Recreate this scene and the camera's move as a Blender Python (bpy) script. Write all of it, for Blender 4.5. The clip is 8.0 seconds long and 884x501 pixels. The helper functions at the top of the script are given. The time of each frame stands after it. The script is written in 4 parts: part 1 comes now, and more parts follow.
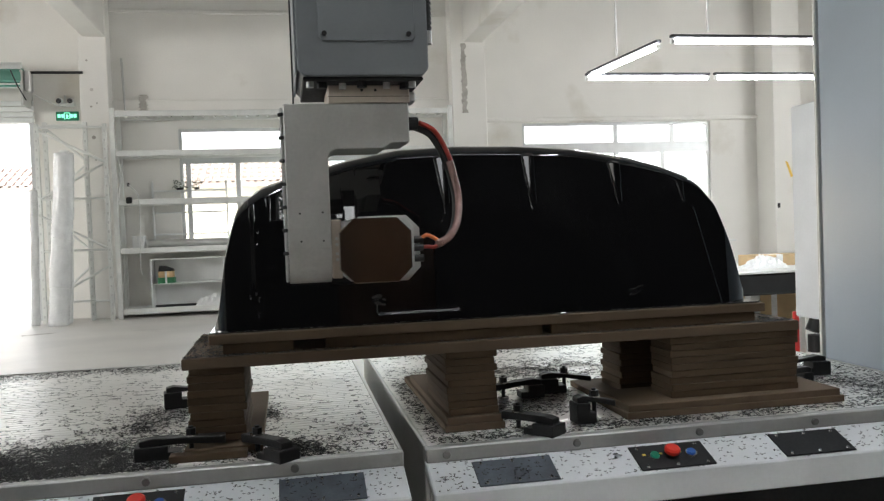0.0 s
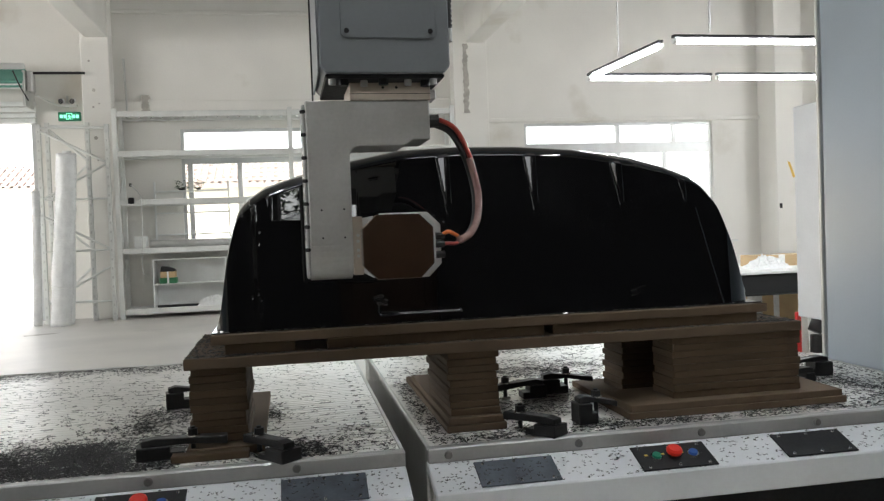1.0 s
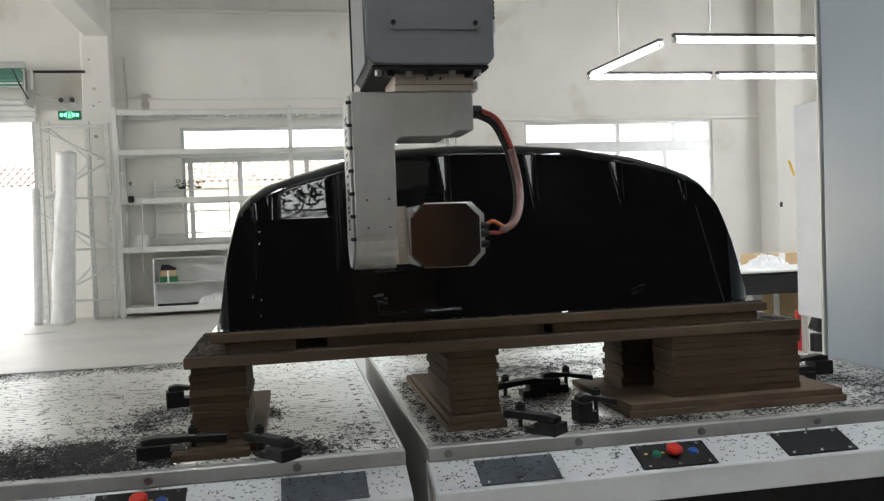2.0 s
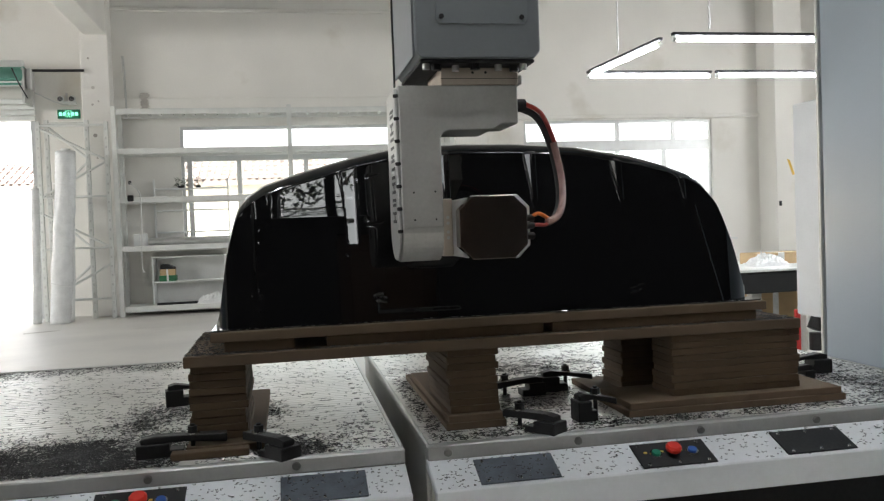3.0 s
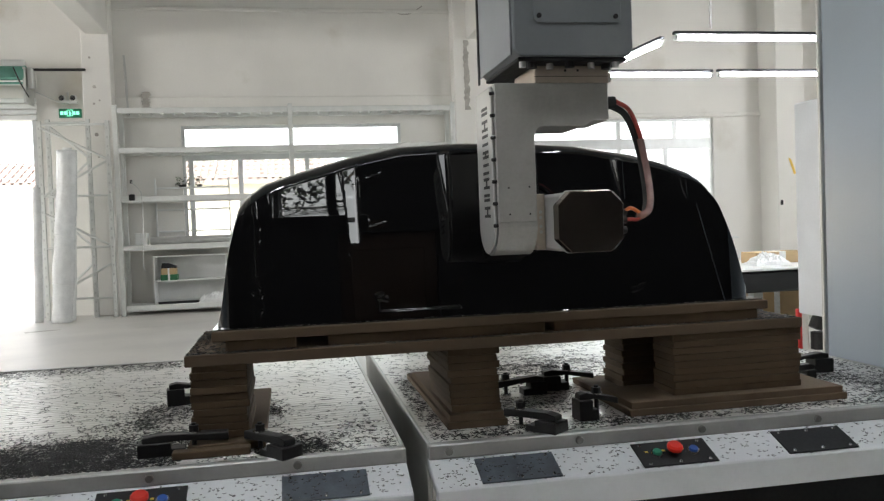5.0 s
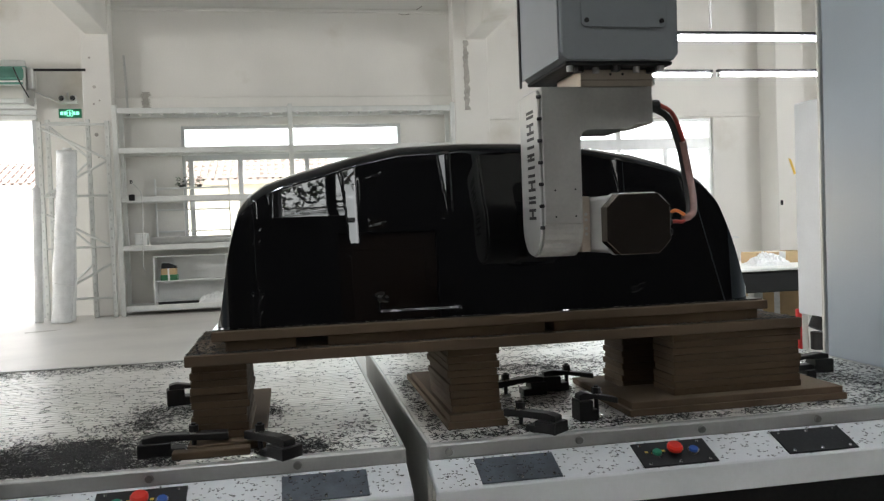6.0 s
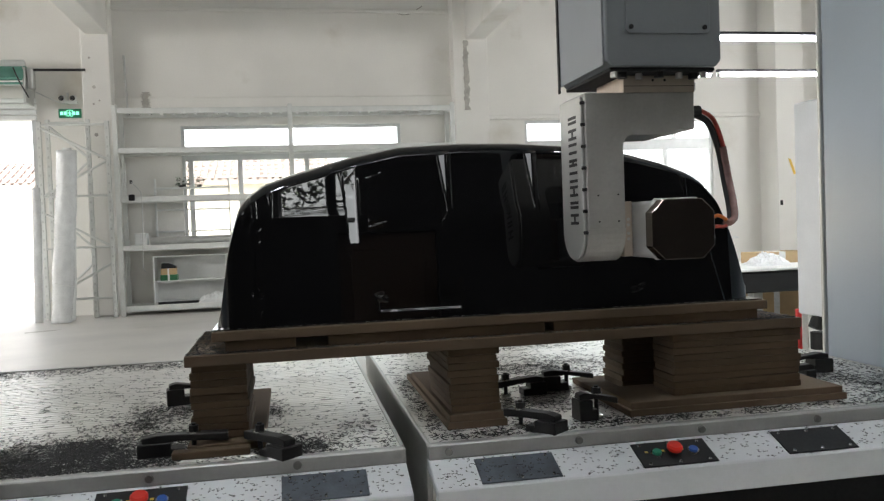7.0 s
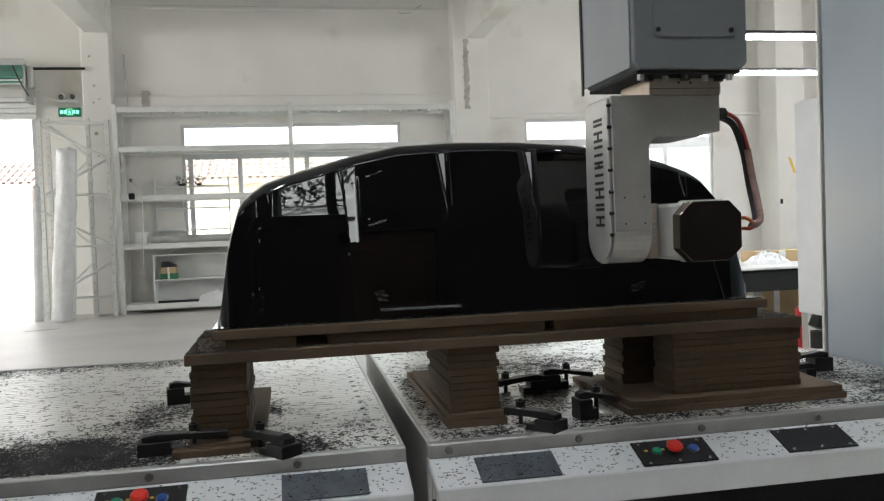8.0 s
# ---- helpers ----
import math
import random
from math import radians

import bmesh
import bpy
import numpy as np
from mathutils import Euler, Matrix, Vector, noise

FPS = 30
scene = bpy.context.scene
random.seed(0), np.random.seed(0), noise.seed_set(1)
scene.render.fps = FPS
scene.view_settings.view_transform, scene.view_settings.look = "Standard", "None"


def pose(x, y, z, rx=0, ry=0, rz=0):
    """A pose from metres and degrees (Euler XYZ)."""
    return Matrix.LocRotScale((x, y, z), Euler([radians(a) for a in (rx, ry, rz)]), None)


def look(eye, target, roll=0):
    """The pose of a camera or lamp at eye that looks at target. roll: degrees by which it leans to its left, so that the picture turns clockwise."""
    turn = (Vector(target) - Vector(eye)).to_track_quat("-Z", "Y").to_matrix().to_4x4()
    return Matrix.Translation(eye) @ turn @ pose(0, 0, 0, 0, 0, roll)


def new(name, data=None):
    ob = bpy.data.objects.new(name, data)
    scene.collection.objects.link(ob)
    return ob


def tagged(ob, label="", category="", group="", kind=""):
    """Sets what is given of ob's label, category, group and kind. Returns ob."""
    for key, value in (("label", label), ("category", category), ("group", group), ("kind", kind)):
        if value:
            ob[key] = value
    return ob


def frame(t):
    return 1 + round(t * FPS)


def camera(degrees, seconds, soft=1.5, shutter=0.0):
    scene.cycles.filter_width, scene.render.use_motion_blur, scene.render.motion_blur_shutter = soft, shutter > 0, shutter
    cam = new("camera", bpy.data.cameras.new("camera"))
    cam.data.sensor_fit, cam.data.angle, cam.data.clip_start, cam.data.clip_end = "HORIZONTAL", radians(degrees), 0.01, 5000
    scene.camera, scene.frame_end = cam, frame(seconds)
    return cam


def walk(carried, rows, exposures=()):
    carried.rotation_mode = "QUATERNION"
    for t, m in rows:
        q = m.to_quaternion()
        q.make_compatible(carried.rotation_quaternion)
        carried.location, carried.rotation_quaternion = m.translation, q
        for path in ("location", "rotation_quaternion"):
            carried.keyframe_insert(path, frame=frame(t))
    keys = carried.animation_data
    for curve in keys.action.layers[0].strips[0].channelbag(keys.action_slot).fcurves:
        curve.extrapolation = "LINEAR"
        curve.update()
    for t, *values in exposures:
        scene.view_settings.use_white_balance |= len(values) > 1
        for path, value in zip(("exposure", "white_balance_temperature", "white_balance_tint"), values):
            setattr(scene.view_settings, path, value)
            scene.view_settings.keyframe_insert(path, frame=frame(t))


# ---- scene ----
# camera: stands on the floor before the machine, with a slight hand tremor
EYE = Vector((-0.308, -1.91, 1.411))
FORWARD = Vector((0.1847, 0.9823, -0.0314))
RIGHT = Vector((0.9827, -0.1849, 0.0))
UP = Vector((0.0309, 0.0, 0.9995))
FOCAL = 1441.7


def aim(dx, dy, lean=0.0):
    return look(EYE, EYE + FORWARD - RIGHT * (dx / FOCAL) + UP * (dy / FOCAL), -2.14 + lean)


cam = camera(57.08, 8.0, soft=1.3)
walk(cam, [(0.0, aim(-4.1, 4.7)), (0.5, aim(-2.7, 5.3)), (1.0, aim(-0.9, 5.4)), (1.5, aim(-0.3, 4.5)), (3.0, aim(-1.7, 1.2)),
           (3.5, aim(-1.7, 1.0)), (4.0, aim(-1.5, 0.8)), (4.5, aim(0.4, -0.4)), (6.0, aim(0.2, 0.0)), (6.5, aim(0.2, 0.0)),
           (7.0, aim(0.0, 0.0)), (7.5, aim(0.0, -1.0)), (8.0, aim(0.0, -2.2))], [(0.0, 3.0), (8.0, 2.92)])

# ---- world and light ----
world = bpy.data.worlds.new("world")
scene.world = world
world.use_nodes = True
wn = world.node_tree.nodes
sky = wn.new("ShaderNodeTexSky")
sky.sky_type = "NISHITA"
sky.sun_disc = False
sky.sun_elevation, sky.sun_rotation = radians(48), radians(200)
sky.dust_density, sky.air_density = 4.0, 1.0
wn["Background"].inputs["Strength"].default_value = 0.15
soften = wn.new("ShaderNodeHueSaturation")
soften.inputs["Saturation"].default_value = 0.25
world.node_tree.links.new(sky.outputs[0], soften.inputs["Color"])
world.node_tree.links.new(soften.outputs[0], wn["Background"].inputs[0])


def lamp(name, kind, energy, colour, m, **more):
    data = bpy.data.lights.new(name, kind)
    data.energy, data.color = energy, colour
    if kind == "SUN":
        data.angle = more["angle"]
    if kind == "AREA":
        data.shape, data.size, data.size_y = "RECTANGLE", more["size"], more["size_y"]
    ob = new(name, data)
    ob.matrix_basis = m
    return ob


lamp("sun", "SUN", 1.5, (1, 0.96, 0.9), look((0, 0, 30), (3.6, 10, 12)), angle=radians(12))
# unseen fill lamps at added openings of the west and east walls, as daylight
lamp("west_fill_light", "AREA", 78, (1, 0.985, 0.97), look((-14.9, 6.8, 4.3), (0, 6.8, 1.8)), size=6.0, size_y=2.2)
lamp("east_fill_light", "AREA", 38, (0.97, 0.98, 1.0), look((11.9, 6.8, 4.3), (0, 6.8, 2.8)), size=6.0, size_y=2.2)


# ---- materials ----
def mat(name, colour, rough=0.5, metal=0.0, vary=0.12, scale=6.0, fine=90.0, bump=0.08, stain=None, stain_at=0.62, stain_scale=1.3,
        stretch=(1, 1, 1), emit=0.0, island=0.0, coat=0.0):
    m = bpy.data.materials.new(name)
    m.use_nodes = True
    nt = m.node_tree
    n, l = nt.nodes, nt.links
    b = n["Principled BSDF"]
    b.inputs["Roughness"].default_value, b.inputs["Metallic"].default_value = rough, metal
    if coat:
        b.inputs["Coat Weight"].default_value, b.inputs["Coat Roughness"].default_value = coat, 0.03
    tc = n.new("ShaderNodeTexCoord")
    mp = n.new("ShaderNodeMapping")
    mp.inputs["Scale"].default_value = stretch
    l.new(tc.outputs["Object"], mp.inputs["Vector"])

    def tex(s, d=4.0):
        t = n.new("ShaderNodeTexNoise")
        t.inputs["Scale"].default_value, t.inputs["Detail"].default_value = s, d
        l.new(mp.outputs[0], t.inputs["Vector"])
        return t

    big, small = tex(scale), tex(fine, 3.0)
    mix = n.new("ShaderNodeMix")
    mix.data_type = "RGBA"
    lo = [c * (1 - vary) for c in colour]
    hi = [min(1, c * (1 + vary)) for c in colour]
    mix.inputs["A"].default_value, mix.inputs["B"].default_value = (*lo, 1), (*hi, 1)
    add = n.new("ShaderNodeMath")
    add.operation = "MULTIPLY_ADD"
    add.inputs[1].default_value, add.inputs[2].default_value = 0.35, -0.17
    l.new(small.outputs[0], add.inputs[0])
    both = n.new("ShaderNodeMath")
    l.new(big.outputs[0], both.inputs[0])
    l.new(add.outputs[0], both.inputs[1])
    spread = n.new("ShaderNodeMapRange")
    spread.inputs[1].default_value, spread.inputs[2].default_value = 0.3, 0.7
    last = both.outputs[0]
    if island:
        info = n.new("ShaderNodeObjectInfo")
        mul = n.new("ShaderNodeMath")
        mul.operation = "MULTIPLY_ADD"
        mul.inputs[1].default_value, mul.inputs[2].default_value = island, -island / 2
        l.new(info.outputs["Random"], mul.inputs[0])
        plus = n.new("ShaderNodeMath")
        l.new(last, plus.inputs[0])
        l.new(mul.outputs[0], plus.inputs[1])
        last = plus.outputs[0]
    l.new(last, spread.inputs[0])
    l.new(spread.outputs[0], mix.inputs["Factor"])
    out = mix.outputs["Result"]
    if stain:
        st = tex(stain_scale, 8.0)
        ramp = n.new("ShaderNodeMapRange")
        ramp.inputs[1].default_value, ramp.inputs[2].default_value = stain_at, stain_at + 0.12
        l.new(st.outputs[0], ramp.inputs[0])
        mix2 = n.new("ShaderNodeMix")
        mix2.data_type = "RGBA"
        l.new(ramp.outputs[0], mix2.inputs["Factor"])
        l.new(out, mix2.inputs["A"])
        mix2.inputs["B"].default_value = (*stain, 1)
        out = mix2.outputs["Result"]
    l.new(out, b.inputs["Base Color"])
    rr = n.new("ShaderNodeMapRange")
    rr.inputs[3].default_value, rr.inputs[4].default_value = max(0.01, rough * 0.8), min(1, rough * 1.2)
    l.new(small.outputs[0], rr.inputs[0])
    l.new(rr.outputs[0], b.inputs["Roughness"])
    if bump:
        bp = n.new("ShaderNodeBump")
        bp.inputs["Strength"].default_value, bp.inputs["Distance"].default_value = bump, 0.01
        l.new(both.outputs[0], bp.inputs["Height"])
        l.new(bp.outputs[0], b.inputs["Normal"])
    if emit:
        b.inputs["Emission Color"].default_value, b.inputs["Emission Strength"].default_value = (*colour, 1), emit
    return m


PLASTER = mat("plaster", (0.79, 0.775, 0.73), 0.9, 0, 0.05, 0.7, 40, 0.05, (0.66, 0.63, 0.56), 0.6, 0.8)
PATCH = mat("bare_render", (0.42, 0.40, 0.36), 0.95, 0, 0.2, 8, 60, 0.2)
# shade of the unlit hall end put into the wall colour
DARKWALL = mat("shaded_end_wall", (0.03, 0.03, 0.031), 0.8, 0, 0.12, 0.7, 40, 0.05)
CONCRETE = mat("concrete_floor", (0.64, 0.62, 0.58), 0.42, 0, 0.1, 0.8, 25, 0.04, (0.42, 0.40, 0.37), 0.6, 0.5)
OUTGROUND = mat("outdoor_concrete", (0.5, 0.49, 0.46), 0.9, 0, 0.1, 0.5, 20, 0.05)
CEIL = mat("ceiling_concrete", (0.30, 0.295, 0.28), 0.9, 0, 0.06, 0.6, 30, 0.03)
WHITE = mat("white_paint", (0.74, 0.75, 0.73), 0.5, 0, 0.06, 3, 60, 0.04)
RACKPAINT = mat("rack_paint", (0.70, 0.71, 0.68), 0.45, 0, 0.07, 4, 70, 0.04)
FRAMEMETAL = mat("window_frame", (0.62, 0.63, 0.62), 0.4, 0.3, 0.06, 6, 80, 0.03)
PANEL = mat("machine_panel", (0.38, 0.44, 0.495), 0.22, 0.0, 0.03, 2, 120, 0.02)
APRON = mat("apron_paint", (0.80, 0.82, 0.84), 0.4, 0.0, 0.05, 5, 100, 0.03)
ALU = mat("bed_aluminium", (0.90, 0.885, 0.855), 0.29, 0.55, 0.07, 3, 60, 0.04, (0.7, 0.68, 0.64), 0.6, 2.2, (0.25, 1, 1))
RAIL = mat("rail_metal", (0.58, 0.58, 0.56), 0.4, 0.6, 0.08, 6, 90, 0.04)
DARKSTEEL = mat("blackened_steel", (0.013, 0.0125, 0.0125), 0.45, 0.3, 0.3, 12, 120, 0.15)
FRONTRAIL = mat("front_rail_metal", (0.45, 0.45, 0.44), 0.42, 0.5, 0.10, 6, 90, 0.05, (0.32, 0.31, 0.29), 0.6, 7)
BOLT = mat("zinc_bolt", (0.22, 0.22, 0.21), 0.35, 0.6, 0.15, 20, 150, 0.02)
SCREW = mat("screw_steel", (0.55, 0.55, 0.53), 0.25, 1.0, 0.1, 20, 150, 0.02)
BLACKPAINT = mat("black_frame", (0.007, 0.007, 0.008), 0.7, 0, 0.2, 8, 80, 0.05)
MDF = mat("fibreboard", (0.095, 0.062, 0.034), 0.85, 0, 0.14, 7, 160, 0.12, (0.075, 0.044, 0.026), 0.56, 5, (1, 1, 1), island=0.55)
MDFTOP = mat("fibreboard_sheet", (0.125, 0.085, 0.052), 0.8, 0, 0.14, 5, 140, 0.1, (0.11, 0.07, 0.043), 0.58, 4, (1, 1, 1), island=0.3)
GLOSSBLACK = mat("gloss_black_acrylic", (0.004, 0.004, 0.0045), 0.015, 0, 0.2, 1.5, 14, 0.004)
CHIPS = mat("plastic_swarf", (0.005, 0.005, 0.006), 0.3, 0, 0.3, 30, 200, 0.0)
STEEL = mat("ground_steel", (0.52, 0.51, 0.485), 0.42, 0.55, 0.12, 9, 120, 0.05, (0.5, 0.49, 0.47), 0.6, 14, (1, 1, 1))
STEELSIDE = mat("cast_cover", (0.55, 0.55, 0.53), 0.4, 0.5, 0.06, 8, 120, 0.03)
BRASSY = mat("adapter_plate", (0.56, 0.48, 0.40), 0.4, 0.6, 0.08, 12, 120, 0.03)
GREYPAINT = mat("grey_machine_paint", (0.20, 0.215, 0.23), 0.42, 0, 0.05, 6, 140, 0.04)
GREYSIDE = mat("grey_side_sheet", (0.30, 0.32, 0.34), 0.4, 0, 0.05, 4, 100, 0.03)
CAPMETAL = mat("spindle_cap", (0.20, 0.165, 0.14), 0.13, 1.0, 0.12, 14, 90, 0.03)
BOXWHITE = mat("spindle_housing", (0.52, 0.52, 0.51), 0.42, 0.3, 0.08, 9, 90, 0.04)
RUBBER = mat("black_rubber", (0.015, 0.015, 0.015), 0.5, 0, 0.2, 30, 120, 0.05)
REDHOSE = mat("red_hose", (0.42, 0.05, 0.035), 0.35, 0, 0.15, 30, 120, 0.02)
PINKHOSE = mat("clear_sleeve", (0.32, 0.19, 0.17), 0.25, 0, 0.2, 25, 120, 0.02)
ORANGE = mat("orange_wire", (0.75, 0.2, 0.05), 0.35, 0, 0.1, 30, 120, 0.0)
PLATEBLACK = mat("control_plate", (0.004, 0.004, 0.005), 0.5, 0, 0.15, 10, 150, 0.03)
PLATEGREY = mat("cover_plate", (0.095, 0.11, 0.13), 0.42, 0.2, 0.25, 18, 150, 0.06)
REDBUTTON = mat("red_button", (0.75, 0.035, 0.02), 0.4, 0, 0.08, 20, 100, 0.0)
GREENBUTTON = mat("green_button", (0.01, 0.24, 0.14), 0.3, 0, 0.08, 20, 100, 0.0)
BLUEBUTTON = mat("blue_button", (0.02, 0.10, 0.42), 0.3, 0, 0.08, 20, 100, 0.0)
BEZEL = mat("chrome_bezel", (0.7, 0.7, 0.7), 0.2, 1.0, 0.05, 20, 100, 0.0)
CARD = mat("cardboard", (0.50, 0.36, 0.2), 0.85, 0, 0.08, 6, 80, 0.04)
FILM = mat("plastic_wrap", (0.72, 0.73, 0.72), 0.28, 0, 0.08, 7, 60, 0.3)
GREENBOX = mat("green_box", (0.03, 0.16, 0.07), 0.5, 0, 0.1, 8, 90, 0.02)
GREENSIGN = mat("exit_sign_green", (0.01, 0.12, 0.06), 0.4, 0, 0.05, 8, 90, 0.0, emit=0.04)
SIGNLIT = mat("exit_sign_lit", (0.25, 1.0, 0.6), 0.4, 0, 0.02, 8, 90, 0.0, emit=0.22)
LEAF = mat("leaf", (0.05, 0.08, 0.035), 0.6, 0, 0.3, 20, 90, 0.05)
BARK = mat("bark", (0.10, 0.075, 0.055), 0.9, 0, 0.3, 8, 60, 0.3)
LAMPRAIL = mat("lamp_rail", (0.045, 0.046, 0.05), 0.6, 0.2, 0.2, 8, 90, 0.02)
TUBE = mat("led_tube", (0.94, 0.97, 1.0), 0.4, 0, 0.0, 8, 90, 0.0, emit=10.0)
ROOFTILE = mat("roof_tile", (0.22, 0.175, 0.155), 0.85, 0, 0.2, 4, 30, 0.1)
OUTWALL = mat("outdoor_wall", (0.72, 0.66, 0.54), 0.9, 0, 0.08, 0.8, 20, 0.04)
SHUTTERGREEN = mat("shutter_green", (0.12, 0.32, 0.25), 0.4, 0, 0.1, 5, 60, 0.03)
YELLOW = mat("yellow_tape", (0.75, 0.5, 0.08), 0.5, 0, 0.08, 9, 80, 0.02)
BLACKCLOTH = mat("black_table_edge", (0.012, 0.013, 0.014), 0.7, 0, 0.2, 6, 90, 0.08)
DOORWOOD = mat("brown_door_wood", (0.085, 0.049, 0.029), 0.5, 0, 0.15, 5, 60, 0.06, stretch=(1, 1, 0.15))
REDPAINT = mat("red_paint", (0.55, 0.03, 0.025), 0.35, 0, 0.1, 8, 90, 0.02)


def glass_material():
    m = bpy.data.materials.new("window_glass")
    m.use_nodes = True
    n, l = m.node_tree.nodes, m.node_tree.links
    n.remove(n["Principled BSDF"])
    clear = n.new("ShaderNodeBsdfTransparent")
    clear.inputs[0].default_value = (0.93, 0.95, 0.94, 1)
    gloss = n.new("ShaderNodeBsdfGlossy")
    gloss.inputs["Roughness"].default_value = 0.03
    mix = n.new("ShaderNodeMixShader")
    mix.inputs[0].default_value = 0.06
    l.new(clear.outputs[0], mix.inputs[1])
    l.new(gloss.outputs[0], mix.inputs[2])
    l.new(mix.outputs[0], n["Material Output"].inputs[0])
    return m


GLASS = glass_material()


# ---- mesh helpers ----
def part(name, bm, material, parent=None, label="", smooth=False):
    me = bpy.data.meshes.new(name)
    bm.normal_update()
    bm.to_mesh(me)
    bm.free()
    if smooth:
        for p in me.polygons:
            p.use_smooth = True
    me.materials.append(material)
    ob = new(name, me)
    if parent:
        ob.parent = parent
    if label:
        tagged(ob, label)
    return ob


def empty(name, x=0.0, y=0.0, z=0.0, label="", category="", group="", kind=""):
    ob = new(name)
    ob.empty_display_size = 0.1
    ob.location = (x, y, z)
    return tagged(ob, label, category, group, kind)


def box(x0, x1, y0, y1, z0, z1, bev=0.0, bm=None, seg=1):
    own = bmesh.new()
    bmesh.ops.create_cube(own, size=1.0)
    for v in own.verts:
        v.co = Vector(((x0 + x1) / 2 + v.co.x * (x1 - x0), (y0 + y1) / 2 + v.co.y * (y1 - y0), (z0 + z1) / 2 + v.co.z * (z1 - z0)))
    if bev:
        bmesh.ops.bevel(own, geom=own.edges[:], offset=bev, segments=seg, affect="EDGES")
    return join(bm, own)


def join(bm, own):
    if bm is None:
        return own
    me = bpy.data.meshes.new("scratch")
    own.to_mesh(me)
    own.free()
    bm.from_mesh(me)
    bpy.data.meshes.remove(me)
    return bm


def prism(points, lo, hi, axis="y", bev=0.0, bm=None, seg=1):
    """A closed outline of (a, b) drawn along one axis: y takes (x, z), x takes (y, z), z takes (x, y)."""
    own = bmesh.new()
    place = {"y": lambda a, b, c: (a, c, b), "x": lambda a, b, c: (c, a, b), "z": lambda a, b, c: (a, b, c)}[axis]
    vs = [[own.verts.new(place(a, b, c)) for a, b in points] for c in (lo, hi)]
    own.faces.new(vs[0])
    own.faces.new(vs[1][::-1])
    k = len(points)
    for i in range(k):
        own.faces.new((vs[0][i], vs[1][i], vs[1][(i + 1) % k], vs[0][(i + 1) % k]))
    bmesh.ops.recalc_face_normals(own, faces=own.faces)
    if bev:
        bmesh.ops.bevel(own, geom=own.edges[:], offset=bev, segments=seg, affect="EDGES")
    return join(bm, own)


def rod(a, b, r, n=10, bm=None, r2=None):
    own = bmesh.new()
    a, b = Vector(a), Vector(b)
    bmesh.ops.create_cone(own, cap_ends=True, segments=n, radius1=r, radius2=r if r2 is None else r2, depth=(b - a).length)
    m = Matrix.Translation((a + b) / 2) @ (b - a).to_track_quat("Z", "Y").to_matrix().to_4x4()
    own.transform(m)
    return join(bm, own)


def tube(points, r, n=10, bm=None, steps=8):
    """A round hose through points, by a smooth curve."""
    pts = [Vector(p) for p in points]
    line = []
    for i in range(len(pts) - 1):
        p0, p1, p2, p3 = pts[max(i - 1, 0)], pts[i], pts[i + 1], pts[min(i + 2, len(pts) - 1)]
        for s in range(steps):
            t = s / steps
            line.append(0.5 * ((2 * p1) + (p2 - p0) * t + (2 * p0 - 5 * p1 + 4 * p2 - p3) * t * t + (3 * p1 - p0 - 3 * p2 + p3) * t ** 3))
    line.append(pts[-1])
    own = bmesh.new()
    rings = []
    for i, p in enumerate(line):
        d = (line[min(i + 1, len(line) - 1)] - line[max(i - 1, 0)]).normalized()
        side = d.cross(Vector((0.1, 1, 0.05))).normalized()
        other = d.cross(side)
        rings.append([own.verts.new(p + r * (math.cos(2 * math.pi * k / n) * side + math.sin(2 * math.pi * k / n) * other)) for k in range(n)])
    for a, b in zip(rings, rings[1:]):
        for k in range(n):
            own.faces.new((a[k], a[(k + 1) % n], b[(k + 1) % n], b[k]))
    own.faces.new(rings[0][::-1])
    own.faces.new(rings[-1])
    bmesh.ops.recalc_face_normals(own, faces=own.faces)
    return join(bm, own)


def wall_mesh(a0, a1, z0, z1, c0, c1, holes, axis="y"):
    """A wall of real thickness along x (axis y) or along y (axis x), with openings (a0, a1, z0, z1) cut through it."""
    xs = sorted({a0, a1, *[h[0] for h in holes], *[h[1] for h in holes]})
    zs = sorted({z0, z1, *[h[2] for h in holes], *[h[3] for h in holes]})

    def solid(i, j):
        if not (0 <= i < len(xs) - 1 and 0 <= j < len(zs) - 1):
            return False
        x, z = (xs[i] + xs[i + 1]) / 2, (zs[j] + zs[j + 1]) / 2
        return not any(h[0] < x < h[1] and h[2] < z < h[3] for h in holes)

    bm = bmesh.new()
    at = (lambda a, c, z: (a, c, z)) if axis == "y" else (lambda a, c, z: (c, a, z))
    quad = lambda *p: bm.faces.new([bm.verts.new(at(*q)) for q in p])
    for i in range(len(xs) - 1):
        for j in range(len(zs) - 1):
            if not solid(i, j):
                continue
            x, X, z, Z = xs[i], xs[i + 1], zs[j], zs[j + 1]
            quad((x, c0, z), (X, c0, z), (X, c0, Z), (x, c0, Z))
            quad((x, c1, z), (x, c1, Z), (X, c1, Z), (X, c1, z))
            if not solid(i - 1, j):
                quad((x, c0, z), (x, c0, Z), (x, c1, Z), (x, c1, z))
            if not solid(i + 1, j):
                quad((X, c0, z), (X, c1, z), (X, c1, Z), (X, c0, Z))
            if not solid(i, j - 1):
                quad((x, c0, z), (x, c1, z), (X, c1, z), (X, c0, z))
            if not solid(i, j + 1):
                quad((x, c0, Z), (X, c0, Z), (X, c1, Z), (x, c1, Z))
    bmesh.ops.remove_doubles(bm, verts=bm.verts, dist=1e-5)
    bmesh.ops.recalc_face_normals(bm, faces=bm.faces)
    return bm


def structure(name, bm, material, label, category):
    return tagged(part(name, bm, material), label, category, kind="structure")


